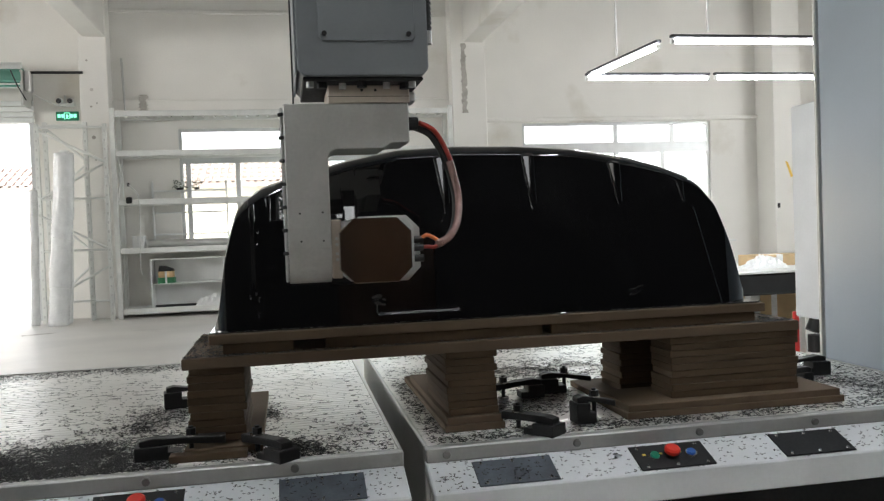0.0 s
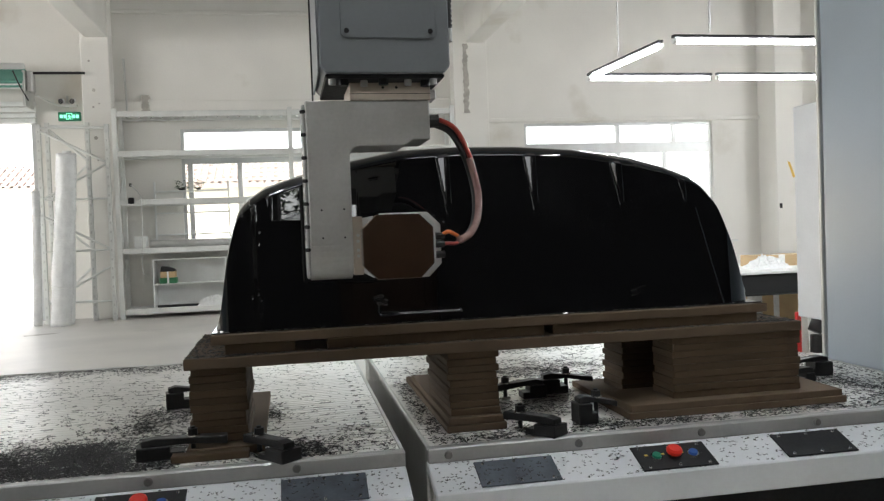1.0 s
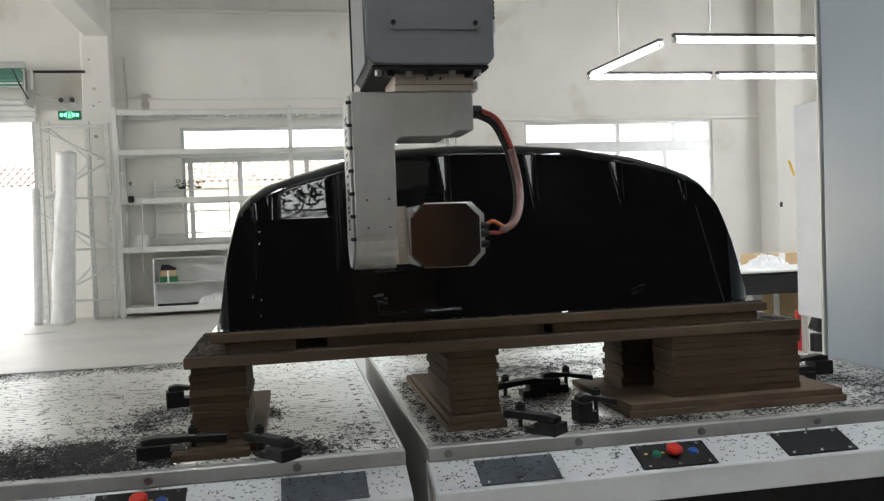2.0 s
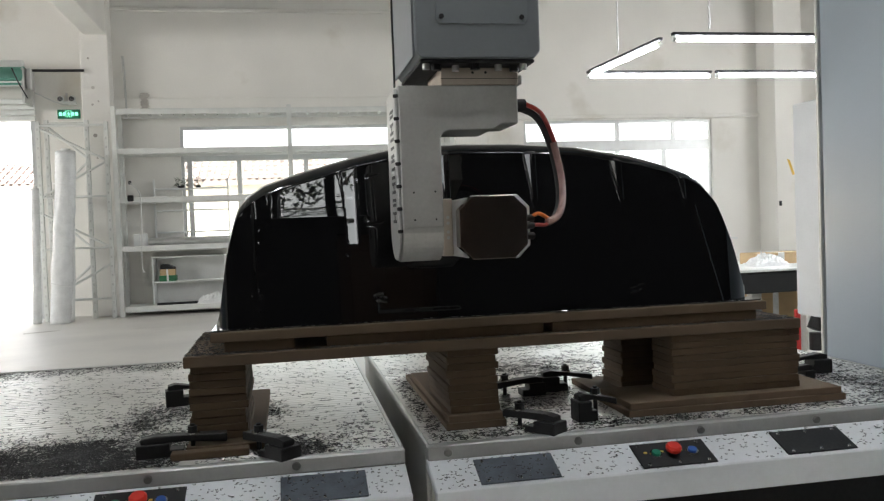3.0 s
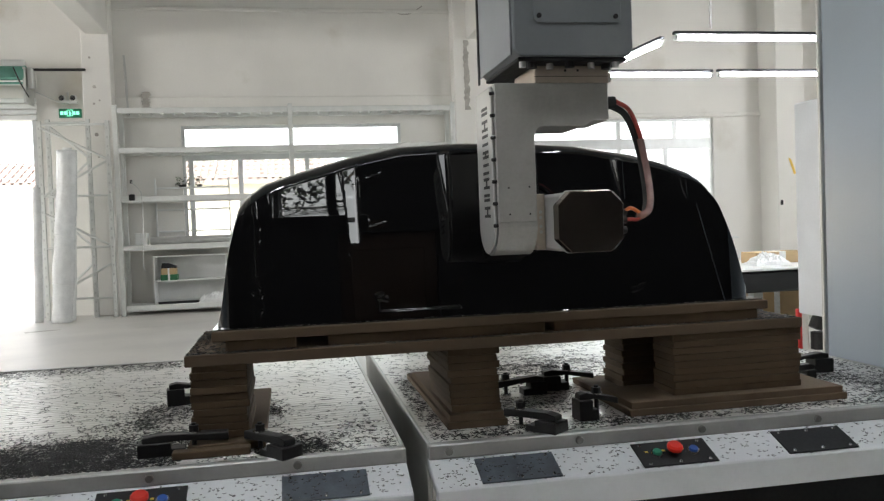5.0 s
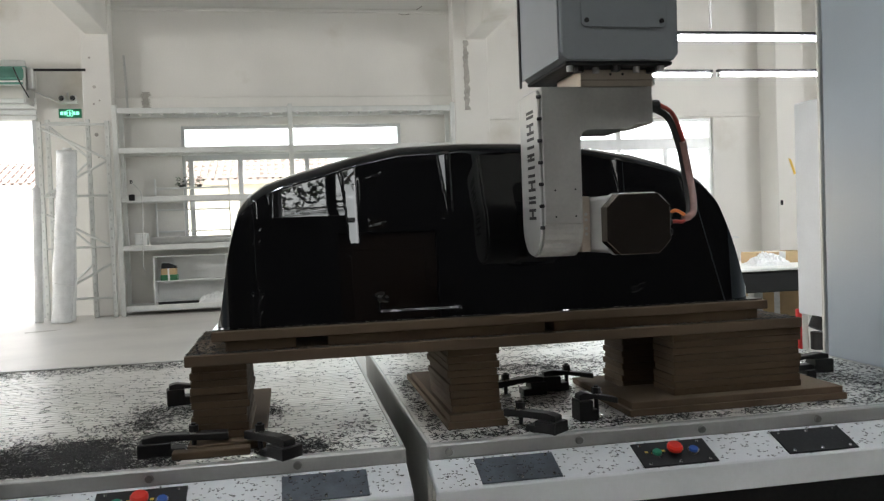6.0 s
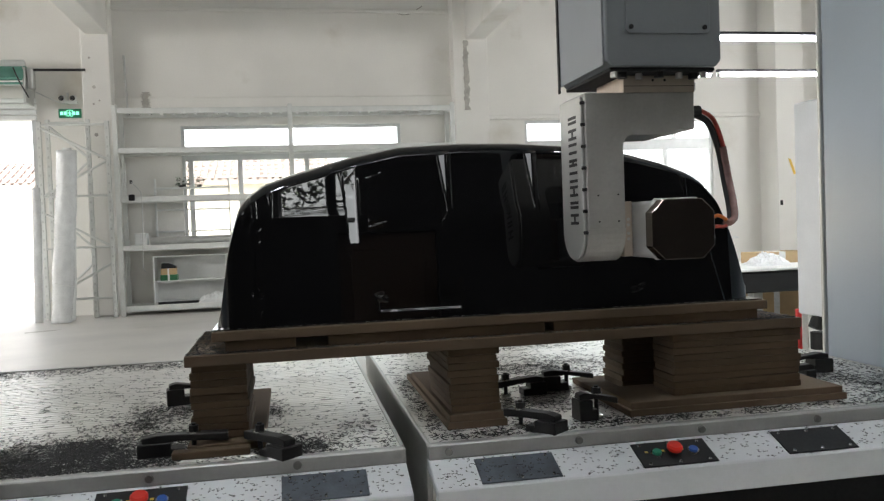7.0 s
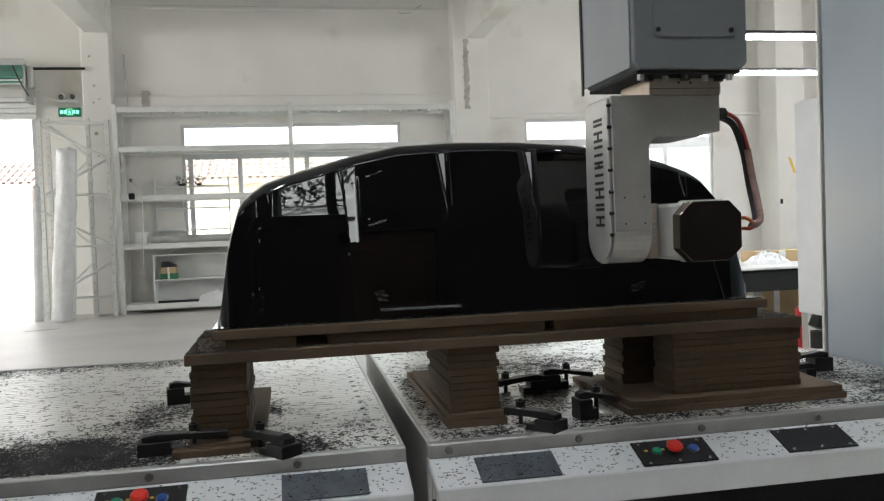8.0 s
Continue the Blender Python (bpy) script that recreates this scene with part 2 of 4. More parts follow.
# ---- the hall ----
WALL = 13.9
WINL = (-2.20, 1.93, 1.30, 3.43)
WINR = (4.45, 8.56, 1.30, 3.45)
DOOR = (-8.8, -4.70, 0.0, 3.58)
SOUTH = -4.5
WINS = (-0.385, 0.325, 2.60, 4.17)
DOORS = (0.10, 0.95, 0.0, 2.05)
structure("floor", box(-15.3, 12.3, -4.8, 14.2, -0.25, 0.0), CONCRETE, "pale worn concrete floor of the workshop", "floor")
structure("ground", box(-400, 400, 14.2, 900, -0.3, -0.03), OUTGROUND, "sunlit concrete yard outside the hall", "ground")
structure("ground_south", box(-15.3, 400, -300, -4.81, -0.3, -0.03), OUTGROUND, "concrete yard behind the hall", "ground")
structure("ground_west", box(-400, -15.31, -300, 14.19, -0.3, -0.03), OUTGROUND, "concrete yard beside the hall", "ground")
structure("wall_north", wall_mesh(-15.3, 12.3, 0, 7.0, WALL, WALL + 0.3, [WINL, WINR, DOOR]), PLASTER, "cream plaster wall with windows and a roller door", "wall")
# coloured near black so the shell reflects an unlit hall
structure("wall_south", wall_mesh(-15.3, 12.3, 0, 7.0, SOUTH - 0.3, SOUTH, [WINS, DOORS]), DARKWALL, "end wall coloured dark as if in shade, with a tall window and an added door", "wall")
# side openings are added: high ones for fill lamps, southern one brightens the ribs
structure("wall_west", wall_mesh(SOUTH, WALL, 0, 7.0, -15.3, -15.0, [(3.8, 9.8, 3.2, 5.4), (-3.5, -0.5, 1.9, 5.0)], "x"), PLASTER, "plaster wall out of view, with openings added for light", "wall")
structure("wall_east", wall_mesh(SOUTH, WALL, 0, 7.0, 12.0, 12.3, [(3.8, 9.8, 3.2, 5.4)], "x"), PLASTER, "plaster wall out of view, with openings added for light", "wall")
structure("ceiling", box(-15.3, 12.3, -4.8, 14.2, 7.0, 7.2), CEIL, "bare grey concrete ceiling slab", "ceiling")


def column(name, x0, x1, y0):
    return structure(name, box(x0, x1, y0, WALL, 0, 7.0, 0.012), PLASTER, "cream plastered concrete column against the wall", "column")


column("column_1", -3.80, -3.32, 13.55)
column("column_2", 2.96, 3.64, 13.55)
column("column_3", 9.62, 10.25, 13.25)


def beam(name, x0, x1, z):
    return structure(name, box(x0, x1, SOUTH, 13.56, z, z + 0.72, 0.012), PLASTER, "plastered concrete ceiling beam", "beam")


beam("beam_1", -3.72, -3.34, 5.04)
beam("beam_2", 3.22, 3.60, 4.98)
structure("trim_1", box(-3.32, 2.96, WALL - 0.07, WALL, 3.60, 3.95, 0.01), PLASTER, "cream lintel band above the window", "ledge")
structure("trim_2", box(3.64, 9.62, WALL - 0.09, WALL, 3.47, 3.55, 0.01), PLASTER, "cream ledge band above the window", "ledge")
structure("trim_3", box(-3.32, 2.96, WALL - 0.05, WALL, 5.55, 5.62, 0.01), PLASTER, "thin plaster band high on the wall", "ledge")


def ragged(name, cx, z0, z1, w, y, seed):
    rnd = random.Random(seed)
    zs = np.linspace(z0, z1, 34)
    left = [(cx - w / 2 + rnd.uniform(-0.22, 0.16) * w, z) for z in zs]
    right = [(cx + w / 2 + rnd.uniform(-0.2, 0.35) * w, z) for z in zs[::-1]]
    return tagged(part(name, prism(left + right, y - 0.006, y + 0.004), PATCH), "bare grey strip where plaster came off", "wall patch", kind="structure")


ragged("trim_4", 3.20, 3.62, 4.96, 0.085, 13.548, 3)
ragged("trim_5", -2.78, 3.70, 4.05, 0.12, WALL - 0.072, 5)


# ---- windows ----
def window(name, rect, posts, rails, label):
    """posts: (x, z0, z1), rails: (z, x0, x1, height)."""
    x0, x1, z0, z1 = rect
    w = empty(name, (x0 + x1) / 2, WALL, z0, label, "window", kind="structure")
    ox, oz = (x0 + x1) / 2, z0
    ya, yb = 0.05, 0.13
    fr = bmesh.new()
    for a in ((x0, x0 + 0.06, z0, z1), (x1 - 0.06, x1, z0, z1), (x0 + 0.06, x1 - 0.06, z0, z0 + 0.06), (x0 + 0.06, x1 - 0.06, z1 - 0.06, z1)):
        box(a[0] - ox, a[1] - ox, ya, yb, a[2] - oz, a[3] - oz, 0.006, fr)
    part("window_frame", fr, FRAMEMETAL, w)
    for x, a, b in posts:
        part("mullion", box(x - 0.045 - ox, x + 0.045 - ox, ya + 0.004, yb + 0.01, a - oz, b - oz, 0.006), FRAMEMETAL, w)
    for z, a, b, h in rails:
        part("transom", box(a - ox, b - ox, ya + 0.002, yb + 0.006, z - h / 2 - oz, z + h / 2 - oz, 0.006), FRAMEMETAL, w)
    part("window_sill", box(x0 - ox - 0.04, x1 - ox + 0.04, -0.06, 0.05, -0.045, -0.002, 0.006), WHITE, w)
    xs = sorted({x0 + 0.06, x1 - 0.06, *[p[0] for p in posts]})
    for a, b in zip(xs, xs[1:]):
        pane = part("pane", box(a - ox, b - ox, 0.088, 0.094, 0.06, z1 - oz - 0.06), GLASS, w)
        pane.visible_shadow = False
    return w


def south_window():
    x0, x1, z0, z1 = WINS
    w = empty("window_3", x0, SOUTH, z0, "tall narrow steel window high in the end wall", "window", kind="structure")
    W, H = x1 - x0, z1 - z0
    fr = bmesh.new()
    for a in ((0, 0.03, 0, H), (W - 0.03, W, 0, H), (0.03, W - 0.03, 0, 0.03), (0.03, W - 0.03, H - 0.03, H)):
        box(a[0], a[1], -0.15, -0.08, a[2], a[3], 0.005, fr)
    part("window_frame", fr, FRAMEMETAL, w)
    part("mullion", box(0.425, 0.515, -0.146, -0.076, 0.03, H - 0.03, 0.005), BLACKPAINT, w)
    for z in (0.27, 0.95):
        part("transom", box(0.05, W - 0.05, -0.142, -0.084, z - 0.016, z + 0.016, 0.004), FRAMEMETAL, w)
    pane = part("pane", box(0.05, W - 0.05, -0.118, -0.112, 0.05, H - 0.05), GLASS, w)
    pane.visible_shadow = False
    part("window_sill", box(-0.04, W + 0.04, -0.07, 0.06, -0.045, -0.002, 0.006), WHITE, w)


# unseen door, added so the spindle cap mirrors something brown at first
def added_south_door():
    x0, x1, z0, z1 = DOORS
    d = empty("added_door", x0, SOUTH, 0, "brown door added out of view to tint the spindle cap's reflection", "door", kind="structure")
    W = x1 - x0
    leaf = part("leaf", box(0.004, W - 0.004, -0.12, -0.07, 0.005, z1 - 0.005, 0.004), DOORWOOD, d)
    for a, b in ((0.12, 0.95), (1.08, 1.90)):
        part("door_panel", box(0.11, W - 0.11, -0.0698, -0.060, a, b, 0.004), DOORWOOD, leaf)
    part("handle", rod((W - 0.06, -0.035, 0.95), (W - 0.06, -0.035, 1.15), 0.011, 10), DARKSTEEL, leaf)


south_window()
added_south_door()
window("window_1", WINL, [(-1.15, 1.36, 2.80), (0.10, 1.36, 2.80), (-2.05, 1.36, 2.8), (1.86, 1.36, 2.8)], [(2.90, -2.14, 1.87, 0.24)], "wide aluminium window with a strip of upper lights")
window("window_2", WINR, [(6.47, 1.36, 3.39), (7.72, 2.95, 3.39), (7.50, 1.36, 2.85)], [(2.93, 4.51, 8.50, 0.22)], "wide aluminium window with a strip of upper lights")


# ---- roller door ----
def roller_door():
    d = empty("door_1", -6.75, WALL, 0, "open roller shutter door with its drum above", "roller door", kind="structure")
    o = -6.75
    bm = bmesh.new()
    for i in range(4):
        box(DOOR[0] - o - 0.1, DOOR[1] - o + 0.05, -0.10, -0.05, 3.56 + i * 0.1, 3.65 + i * 0.1, 0.015, bm)
    part("curtain", bm, WHITE, d, "lowered edge of the grey shutter curtain")
    part("drum", rod((DOOR[0] - o - 0.1, -0.42, 4.30), (DOOR[1] - o, -0.42, 4.30), 0.16, 24), SHUTTERGREEN, d, "green coiled shutter drum", True)
    part("roll_band", rod((DOOR[0] - o - 0.1, -0.42, 4.48), (DOOR[1] - o - 0.02, -0.42, 4.48), 0.09, 16), WHITE, d, "pale outer turn of the shutter", True)
    part("bracket", box(DOOR[1] - o - 0.02, DOOR[1] - o + 0.02, -0.56, 0, 3.80, 4.42, 0.01), RAIL, d)
    part("motor", box(DOOR[1] - o + 0.03, DOOR[1] - o + 0.13, -0.5, -0.3, 4.05, 4.42, 0.02), RAIL, d, "grey shutter motor")
    part("axle", rod((DOOR[1] - o + 0.02, -0.42, 4.39), (DOOR[1] - o + 0.98, -0.42, 4.39), 0.024, 10), DARKSTEEL, d, "dark shutter axle")
    for s in (DOOR[0] - o - 0.02, DOOR[1] - o - 0.05):
        part("guide_rail", box(s, s + 0.08, -0.06, -0.002, 0, 3.56, 0.006), FRAMEMETAL, d)
    for i in range(4):
        part("coil_edge", rod((DOOR[0] - o - 0.1, -0.42 - 0.165 * math.cos(0.5 + i * 0.35), 4.30 - 0.165 * math.sin(0.5 + i * 0.35)),
             (DOOR[1] - o - 0.01, -0.42 - 0.165 * math.cos(0.5 + i * 0.35), 4.30 - 0.165 * math.sin(0.5 + i * 0.35)), 0.016, 8), WHITE if i % 2 else SHUTTERGREEN, d)
    part("cable", tube([(2.2, -0.45, 4.0), (2.5, -0.2, 3.86), (2.65, -0.06, 3.84)], 0.01, 6), RAIL, d)
    part("cable", tube([(1.9, -0.6, 4.4), (2.0, -0.62, 4.15), (2.07, -0.6, 4.0), (2.1, -0.5, 3.9)], 0.012, 6), RUBBER, d)


roller_door()


def wall_crack():
    c = empty("wall_crack", 2.35, WALL, 5.58, "fine dark crack in the plaster near the ceiling", "crack", kind="structure")
    part("crack", tube([(-0.45, -0.003, 0.0), (-0.3, -0.003, -0.05), (-0.12, -0.003, -0.02), (0.0, -0.003, 0.06), (0.1, -0.003, 0.12)], 0.009, 5), PATCH, c)


wall_crack()
for i, (x, z, r) in enumerate(((-3.66, 4.62, 0.02), (-3.60, 4.10, 0.03), (-3.62, 3.80, 0.02), (-3.52, 3.86, 0.016), (-3.60, 3.25, 0.035), (-3.58, 2.85, 0.018))):
    tagged(part("fixing_hole", rod((x, 13.545, z), (x, 13.552, z), r, 9), PATCH), "old fixing hole in the plastered column", "hole", "fixing holes", "structure")
tagged(part("floor_mark", prism([(-4.3, 11.35), (-3.95, 11.5), (-3.85, 11.62), (-4.05, 11.6), (-4.35, 11.48)], 0.0002, 0.0015, "z"), PATCH), "dark scrape on the concrete floor", "mark", kind="structure")


# ---- outside ----
def far_building():
    b = empty("neighbour_building", 0, 27, 0, "low pale building with a tiled roof across the yard", "building")
    part("wall", wall_mesh(-30, 1.0, -0.03, 3.25, 0.0, 0.3, [(-8.9, -7.4, 0, 2.2), (-2, -0.6, 1, 2.2)]), OUTWALL, b)
    for x in (-8.9, -2.0):
        low = 0.0 if x < -8 else 1.0
        w = part("door" if x < -8 else "window", box(x, x + 1.45, 0.1, 0.16, low, 2.2, 0.01), OUTGROUND, b)
    roof = prism([(-0.5, 3.20), (1.6, 4.05), (1.6, 3.9), (-0.5, 3.05)], -30.4, 1.4, "x")
    r = part("roof", roof, ROOFTILE, b)
    bm = bmesh.new()
    slope = math.atan2(0.85, 2.1)
    for i in range(-120, 6):
        x = i * 0.25
        box(x - 0.05, x + 0.05, -0.5, 1.6, 3.21, 3.27, 0, bm)
    for v in bm.verts:
        v.co.z += (v.co.y + 0.5) * math.tan(slope)
    tagged(part("roof_rib", bm, ROOFTILE, r), kind="stuff")
    bm = bmesh.new()
    for j in range(5):
        y = -0.5 + j * 0.45
        box(-30.2, 1.3, y, y + 0.06, 3.2 + (y + 0.5) * math.tan(slope), 3.28 + (y + 0.5) * math.tan(slope), 0, bm)
    tagged(part("roof_course", bm, ROOFTILE, r), kind="stuff")


far_building()


def yard_tree(x, y, seed):
    rnd = random.Random(seed)
    t = empty("tree", x, y, -0.03, "leafy tree in the yard behind the hall", "tree")
    part("trunk", rod((0, 0, 0), (0.1, 0, 4.4), 0.16, 12, None, 0.09), BARK, t)
    bm, tips = bmesh.new(), []
    for i in range(11):
        a, r = i * 2.4, rnd.uniform(0.7, 1.9)
        end = Vector((r * math.cos(a), r * math.sin(a), rnd.uniform(5.4, 6.7)))
        rod((0.09, 0, rnd.uniform(3.4, 4.3)), end, 0.05, 7, bm, 0.012)
        tips.append(end)
    part("limb", bm, BARK, t)
    verts, faces = [], []
    for end in tips:
        for _ in range(150):
            c = end + Vector((rnd.gauss(0, 0.34), rnd.gauss(0, 0.34), rnd.gauss(0, 0.13)))
            u = Vector((rnd.uniform(-1, 1), rnd.uniform(-1, 1), rnd.uniform(-0.6, 0.6))).normalized() * 0.09
            v = u.cross(Vector((rnd.uniform(-1, 1), rnd.uniform(-1, 1), 1))).normalized() * 0.035
            n = len(verts)
            verts += [c - u, c + v, c + u, c - v]
            faces.append((n, n + 1, n + 2, n + 3))
    me = bpy.data.meshes.new("crown")
    me.from_pydata(verts, [], faces)
    me.materials.append(LEAF)
    crown = new("crown", me)
    crown.parent = t


yard_tree(-0.6, -10.2, 4)


# ---- storage rack along the north wall ----
def storage_rack():
    k = empty("storage_rack", -0.17, 13.5, 0, "white steel storage rack with wire decks, mostly empty", "rack")
    levels = (0.13, 1.20, 2.06, 2.92, 3.62)
    posts = (-3.05, -0.02, 3.0)
    for x in posts:
        for y in (-0.28, 0.28):
            p = part("post", box(x - 0.04, x + 0.04, y - 0.035, y + 0.035, 0, 3.72, 0.006), RACKPAINT, k)
        for z, s in ((0.6, 1), (1.4, -1), (2.2, 1), (3.0, -1)):
            part("brace", rod((x, -0.25 * s, z - 0.35), (x, 0.25 * s, z + 0.35), 0.016, 6), RACKPAINT, k)
    for z in levels:
        for a, b in zip(posts, posts[1:]):
            for y in (-0.28, 0.28):
                part("beam", box(a + 0.041, b - 0.041, y - 0.025, y + 0.025, z - 0.05, z + 0.05, 0.008), RACKPAINT, k)
            if z in (0.13, 1.20):
                part("shelf_board", box(a + 0.05, b - 0.05, -0.25, 0.25, z + 0.01, z + 0.045, 0.003), RACKPAINT, k)
                continue
            bm = bmesh.new()
            n = 15
            for i in range(n):
                x = a + 0.15 + (b - a - 0.3) * i / (n - 1)
                box(x - 0.02, x + 0.02, -0.254, 0.254, z - 0.01, z + 0.025, 0, bm)
            tagged(part("deck_bar", bm, RACKPAINT, k), kind="stuff")
    return k


storage_rack()


# ---- machine tables ----
def machine_table(name, x0, x1, label, plates):
    t = empty(name, x0, 0, 0, label, "machine table", "machine tables")
    L = x1 - x0
    part("bed", box(0.011, L - 0.011, 0.05, 1.624, 0.73, 0.8762, 0.004), RAIL, t)
    y, n = 0.034, 0
    while y < 1.60:
        part("bed_slat", slat_mesh(y, L), ALU, t)
        y += 0.0575
    part("front_rail", box(0, L, 0.0, 0.030, 0.846, 0.882, 0.003), FRONTRAIL, t)
    part("back_rail", box(0, L, 1.625, 1.655, 0.84, 0.884, 0.003), RAIL, t)
    ends = 0.0, L - 0.010
    for e in ends:
        part("end_rail", box(e, e + 0.010, 0.031, 1.624, 0.62, 0.882, 0.002), RAIL, t)
    apron = prism([(0.03, 0.846), (0.0, 0.846), (-0.105, 0.805), (-0.105, 0.735), (-0.08, 0.735), (-0.08, 0.79), (0.03, 0.82)], 0, L, "x", 0.003)
    part("apron", apron, APRON, t, "pale grey sloped front apron")
    part("skirt", box(0.03, L - 0.03, 0.06, 1.62, 0.10, 0.728, 0.01), BLACKPAINT, t, "black frame under the table")
    for x in (0.08, L - 0.14):
        for yy in (0.05, 1.5):
            part("foot", rod((x, yy, 0), (x, yy, 0.1), 0.05, 12), DARKSTEEL, t)
    x = 0.05
    while x < L:
        b = part("rail_bolt", rod((x, -0.006, 0.864), (x, 0.0, 0.864), 0.0085, 12, None, 0.0105), BOLT, t)
        x += 0.33
    if x0 < -1:
        for i in range(11):
            part("bed_hole", rod((L - 0.062, 0.12 + i * 0.085, 0.8795), (L - 0.062, 0.12 + i * 0.085, 0.8806), 0.0085, 12), RUBBER, t)
    else:
        for i in range(13):
            part("bed_screw", rod((0.14 + i * 0.094, 0.092, 0.8795), (0.14 + i * 0.094, 0.092, 0.8825), 0.0065, 10, None, 0.004), SCREW, t)
    for kind, px in plates:
        plate(t, kind, px - x0)
    return t


def slat_mesh(y, L):
    w = 0.0560
    return prism([(y, 0.8763), (y, 0.8785), (y + 0.004, 0.880), (y + 0.022, 0.880), (y + 0.023, 0.8790), (y + 0.030, 0.8790), (y + 0.031, 0.880),
                  (y + w - 0.004, 0.880), (y + w, 0.8785), (y + w, 0.8763)], 0.011, L - 0.011, "x")


TILT = Matrix.Rotation(math.atan2(0.041, 0.105), 4, "X")


def on_apron(x, s, up=0.0):
    """A place on the slope of the apron, s from 0 at its top to 1 at its fold."""
    return Matrix.Translation((x, -0.105 * s, 0.846 - 0.041 * s)) @ TILT @ Matrix.Translation((0, 0, up))


def plate(t, kind, x):
    w, h = 0.195, 0.092
    bm = box(-w / 2, w / 2, -h / 2, h / 2, 0.0005, 0.0045, 0.001)
    bm.transform(on_apron(x, 0.52))
    p = part("control_plate" if kind == "controls" else "cover_plate", bm, PLATEBLACK if kind != "grey" else PLATEGREY, t)
    for sx in (-0.078, 0.0, 0.078):
        for sy in (-0.036, 0.036):
            bm = rod((sx, sy, 0.0045), (sx, sy, 0.0075), 0.0045, 8, None, 0.003)
            bm.transform(on_apron(x, 0.52))
            part("screw", bm, SCREW, p)
    if kind != "controls":
        return
    for name, sx, m in (("green_button", -0.048, GREENBUTTON), ("blue_button", 0.048, BLUEBUTTON)):
        bm = rod((sx, -0.004, 0.0045), (sx, -0.004, 0.012), 0.0155, 20, None, 0.0145)
        bm.transform(on_apron(x, 0.52))
        part("bezel", bm, BEZEL, p)
        bm = rod((sx, -0.004, 0.0125), (sx, -0.004, 0.0165), 0.0115, 20, None, 0.0105)
        bm.transform(on_apron(x, 0.52))
        part(name, bm, m, p)
    for sx in (-0.070, -0.026, 0.024):
        bm = box(sx - 0.004, sx + 0.004, 0.006, 0.012, 0.0046, 0.0056, 0)
        bm.transform(on_apron(x, 0.52))
        part("legend_tag", bm, YELLOW, p, "small yellow legend tag")
    bm = rod((0, 0.002, 0.0045), (0, 0.002, 0.014), 0.012, 16)
    bm.transform(on_apron(x, 0.52))
    part("button_stem", bm, RUBBER, p)
    bm = rod((0, 0.002, 0.014), (0, 0.002, 0.022), 0.0190, 24, None, 0.0195)
    rod((0, 0.002, 0.022), (0, 0.002, 0.027), 0.0195, 24, bm, 0.015)
    bm.transform(on_apron(x, 0.52))
    part("stop_button", bm, REDBUTTON, p, "red mushroom stop button")


machine_table("machine_table", 0.0, 1.615, "routing table with a ribbed aluminium bed, strewn with black shavings", [("grey", 0.205), ("controls", 0.605), ("black", 0.99)])
machine_table("machine_table", -1.68, -0.054, "routing table with a ribbed aluminium bed, thickly strewn with black shavings", [("grey", -0.25), ("controls", -0.652), ("black", -1.05)])


# ---- gantry ----
def gantry():
    g = empty("machine_gantry", 1.63, 0.4, 0, "tall pale grey sheet-metal gantry of the router", "gantry")
    X, Y = 1.63, 0.4
    part("column", box(0, 0.55, -0.55, 0.372, 0.0, 2.95, 0.012, None, 2), PANEL, g, "pale blue-grey enamelled column panel")
    part("edge_strip", box(-0.004, 0.03, 0.373, 0.392, 0.86, 2.95, 0.004), RAIL, g)
    part("side_cabinet", box(0.27, 0.60, 0.76, 0.935, 0.96, 1.885, 0.006), APRON, g, "narrow pale cabinet behind the column")
    part("cabinet_arm", box(0.30, 0.50, 0.372, 0.80, 1.2, 1.5, 0.01), RAIL, g)
    part("crossbeam", box(-3.9, 0.5, -0.22, 0.10, 2.50, 2.95, 0.02), PANEL, g)
    part("far_column", box(-4.4, -3.9, -0.4, 0.35, 0, 2.95, 0.012), PANEL, g)


gantry()


# ---- fixture: fibreboard stacks and boards ----
LAYER = 0.01857


def stack(label, x0, x1, y0, y1, z0, n, base=None, seed=1):
    s = empty("fibreboard_stack", (x0 + x1) / 2, (y0 + y1) / 2, 0.88, label, "board stack", "board stacks under the mould")
    ox, oy = (x0 + x1) / 2, (y0 + y1) / 2
    rnd = random.Random(seed)
    z = z0 - 0.88
    if base:
        for i, (a, b, c, d) in enumerate(base):
            part("base_board", box(a - ox, b - ox, c - oy, d - oy, z - LAYER * (len(base) - i) + 0.0003, z - LAYER * (len(base) - i - 1), 0.0015), MDFTOP, s)
    for i in range(n):
        e = [rnd.uniform(-0.0042, 0.0042) for _ in range(4)]
        part("board", box(x0 - ox + e[0], x1 - ox + e[1], y0 - oy + e[2] * 0.6, y1 - oy + e[3], z + i * LAYER + 0.0004, z + (i + 1) * LAYER, 0.002), MDF, s)
    return s


TOP = 1.0845
stack("stack of brown fibreboard offcuts on a wider base board", -0.562, -0.425, 0.175, 0.52, TOP - 10 * LAYER, 10, [(-0.57, -0.385, 0.12, 0.80)], 1)
stack("stack of brown fibreboard offcuts on two wider base boards", 0.088, 0.222, 0.165, 0.49, TOP - 9 * LAYER, 9, [(0.075, 0.235, 0.137, 0.88), (0.082, 0.230, 0.141, 0.80)], 2)
stack("wide stack of brown fibreboard on a long base board", 0.716, 1.103, 0.158, 0.285, TOP - 9 * LAYER, 9, [(0.565, 1.215, 0.112, 0.34), (0.572, 1.205, 0.117, 0.335)], 3)
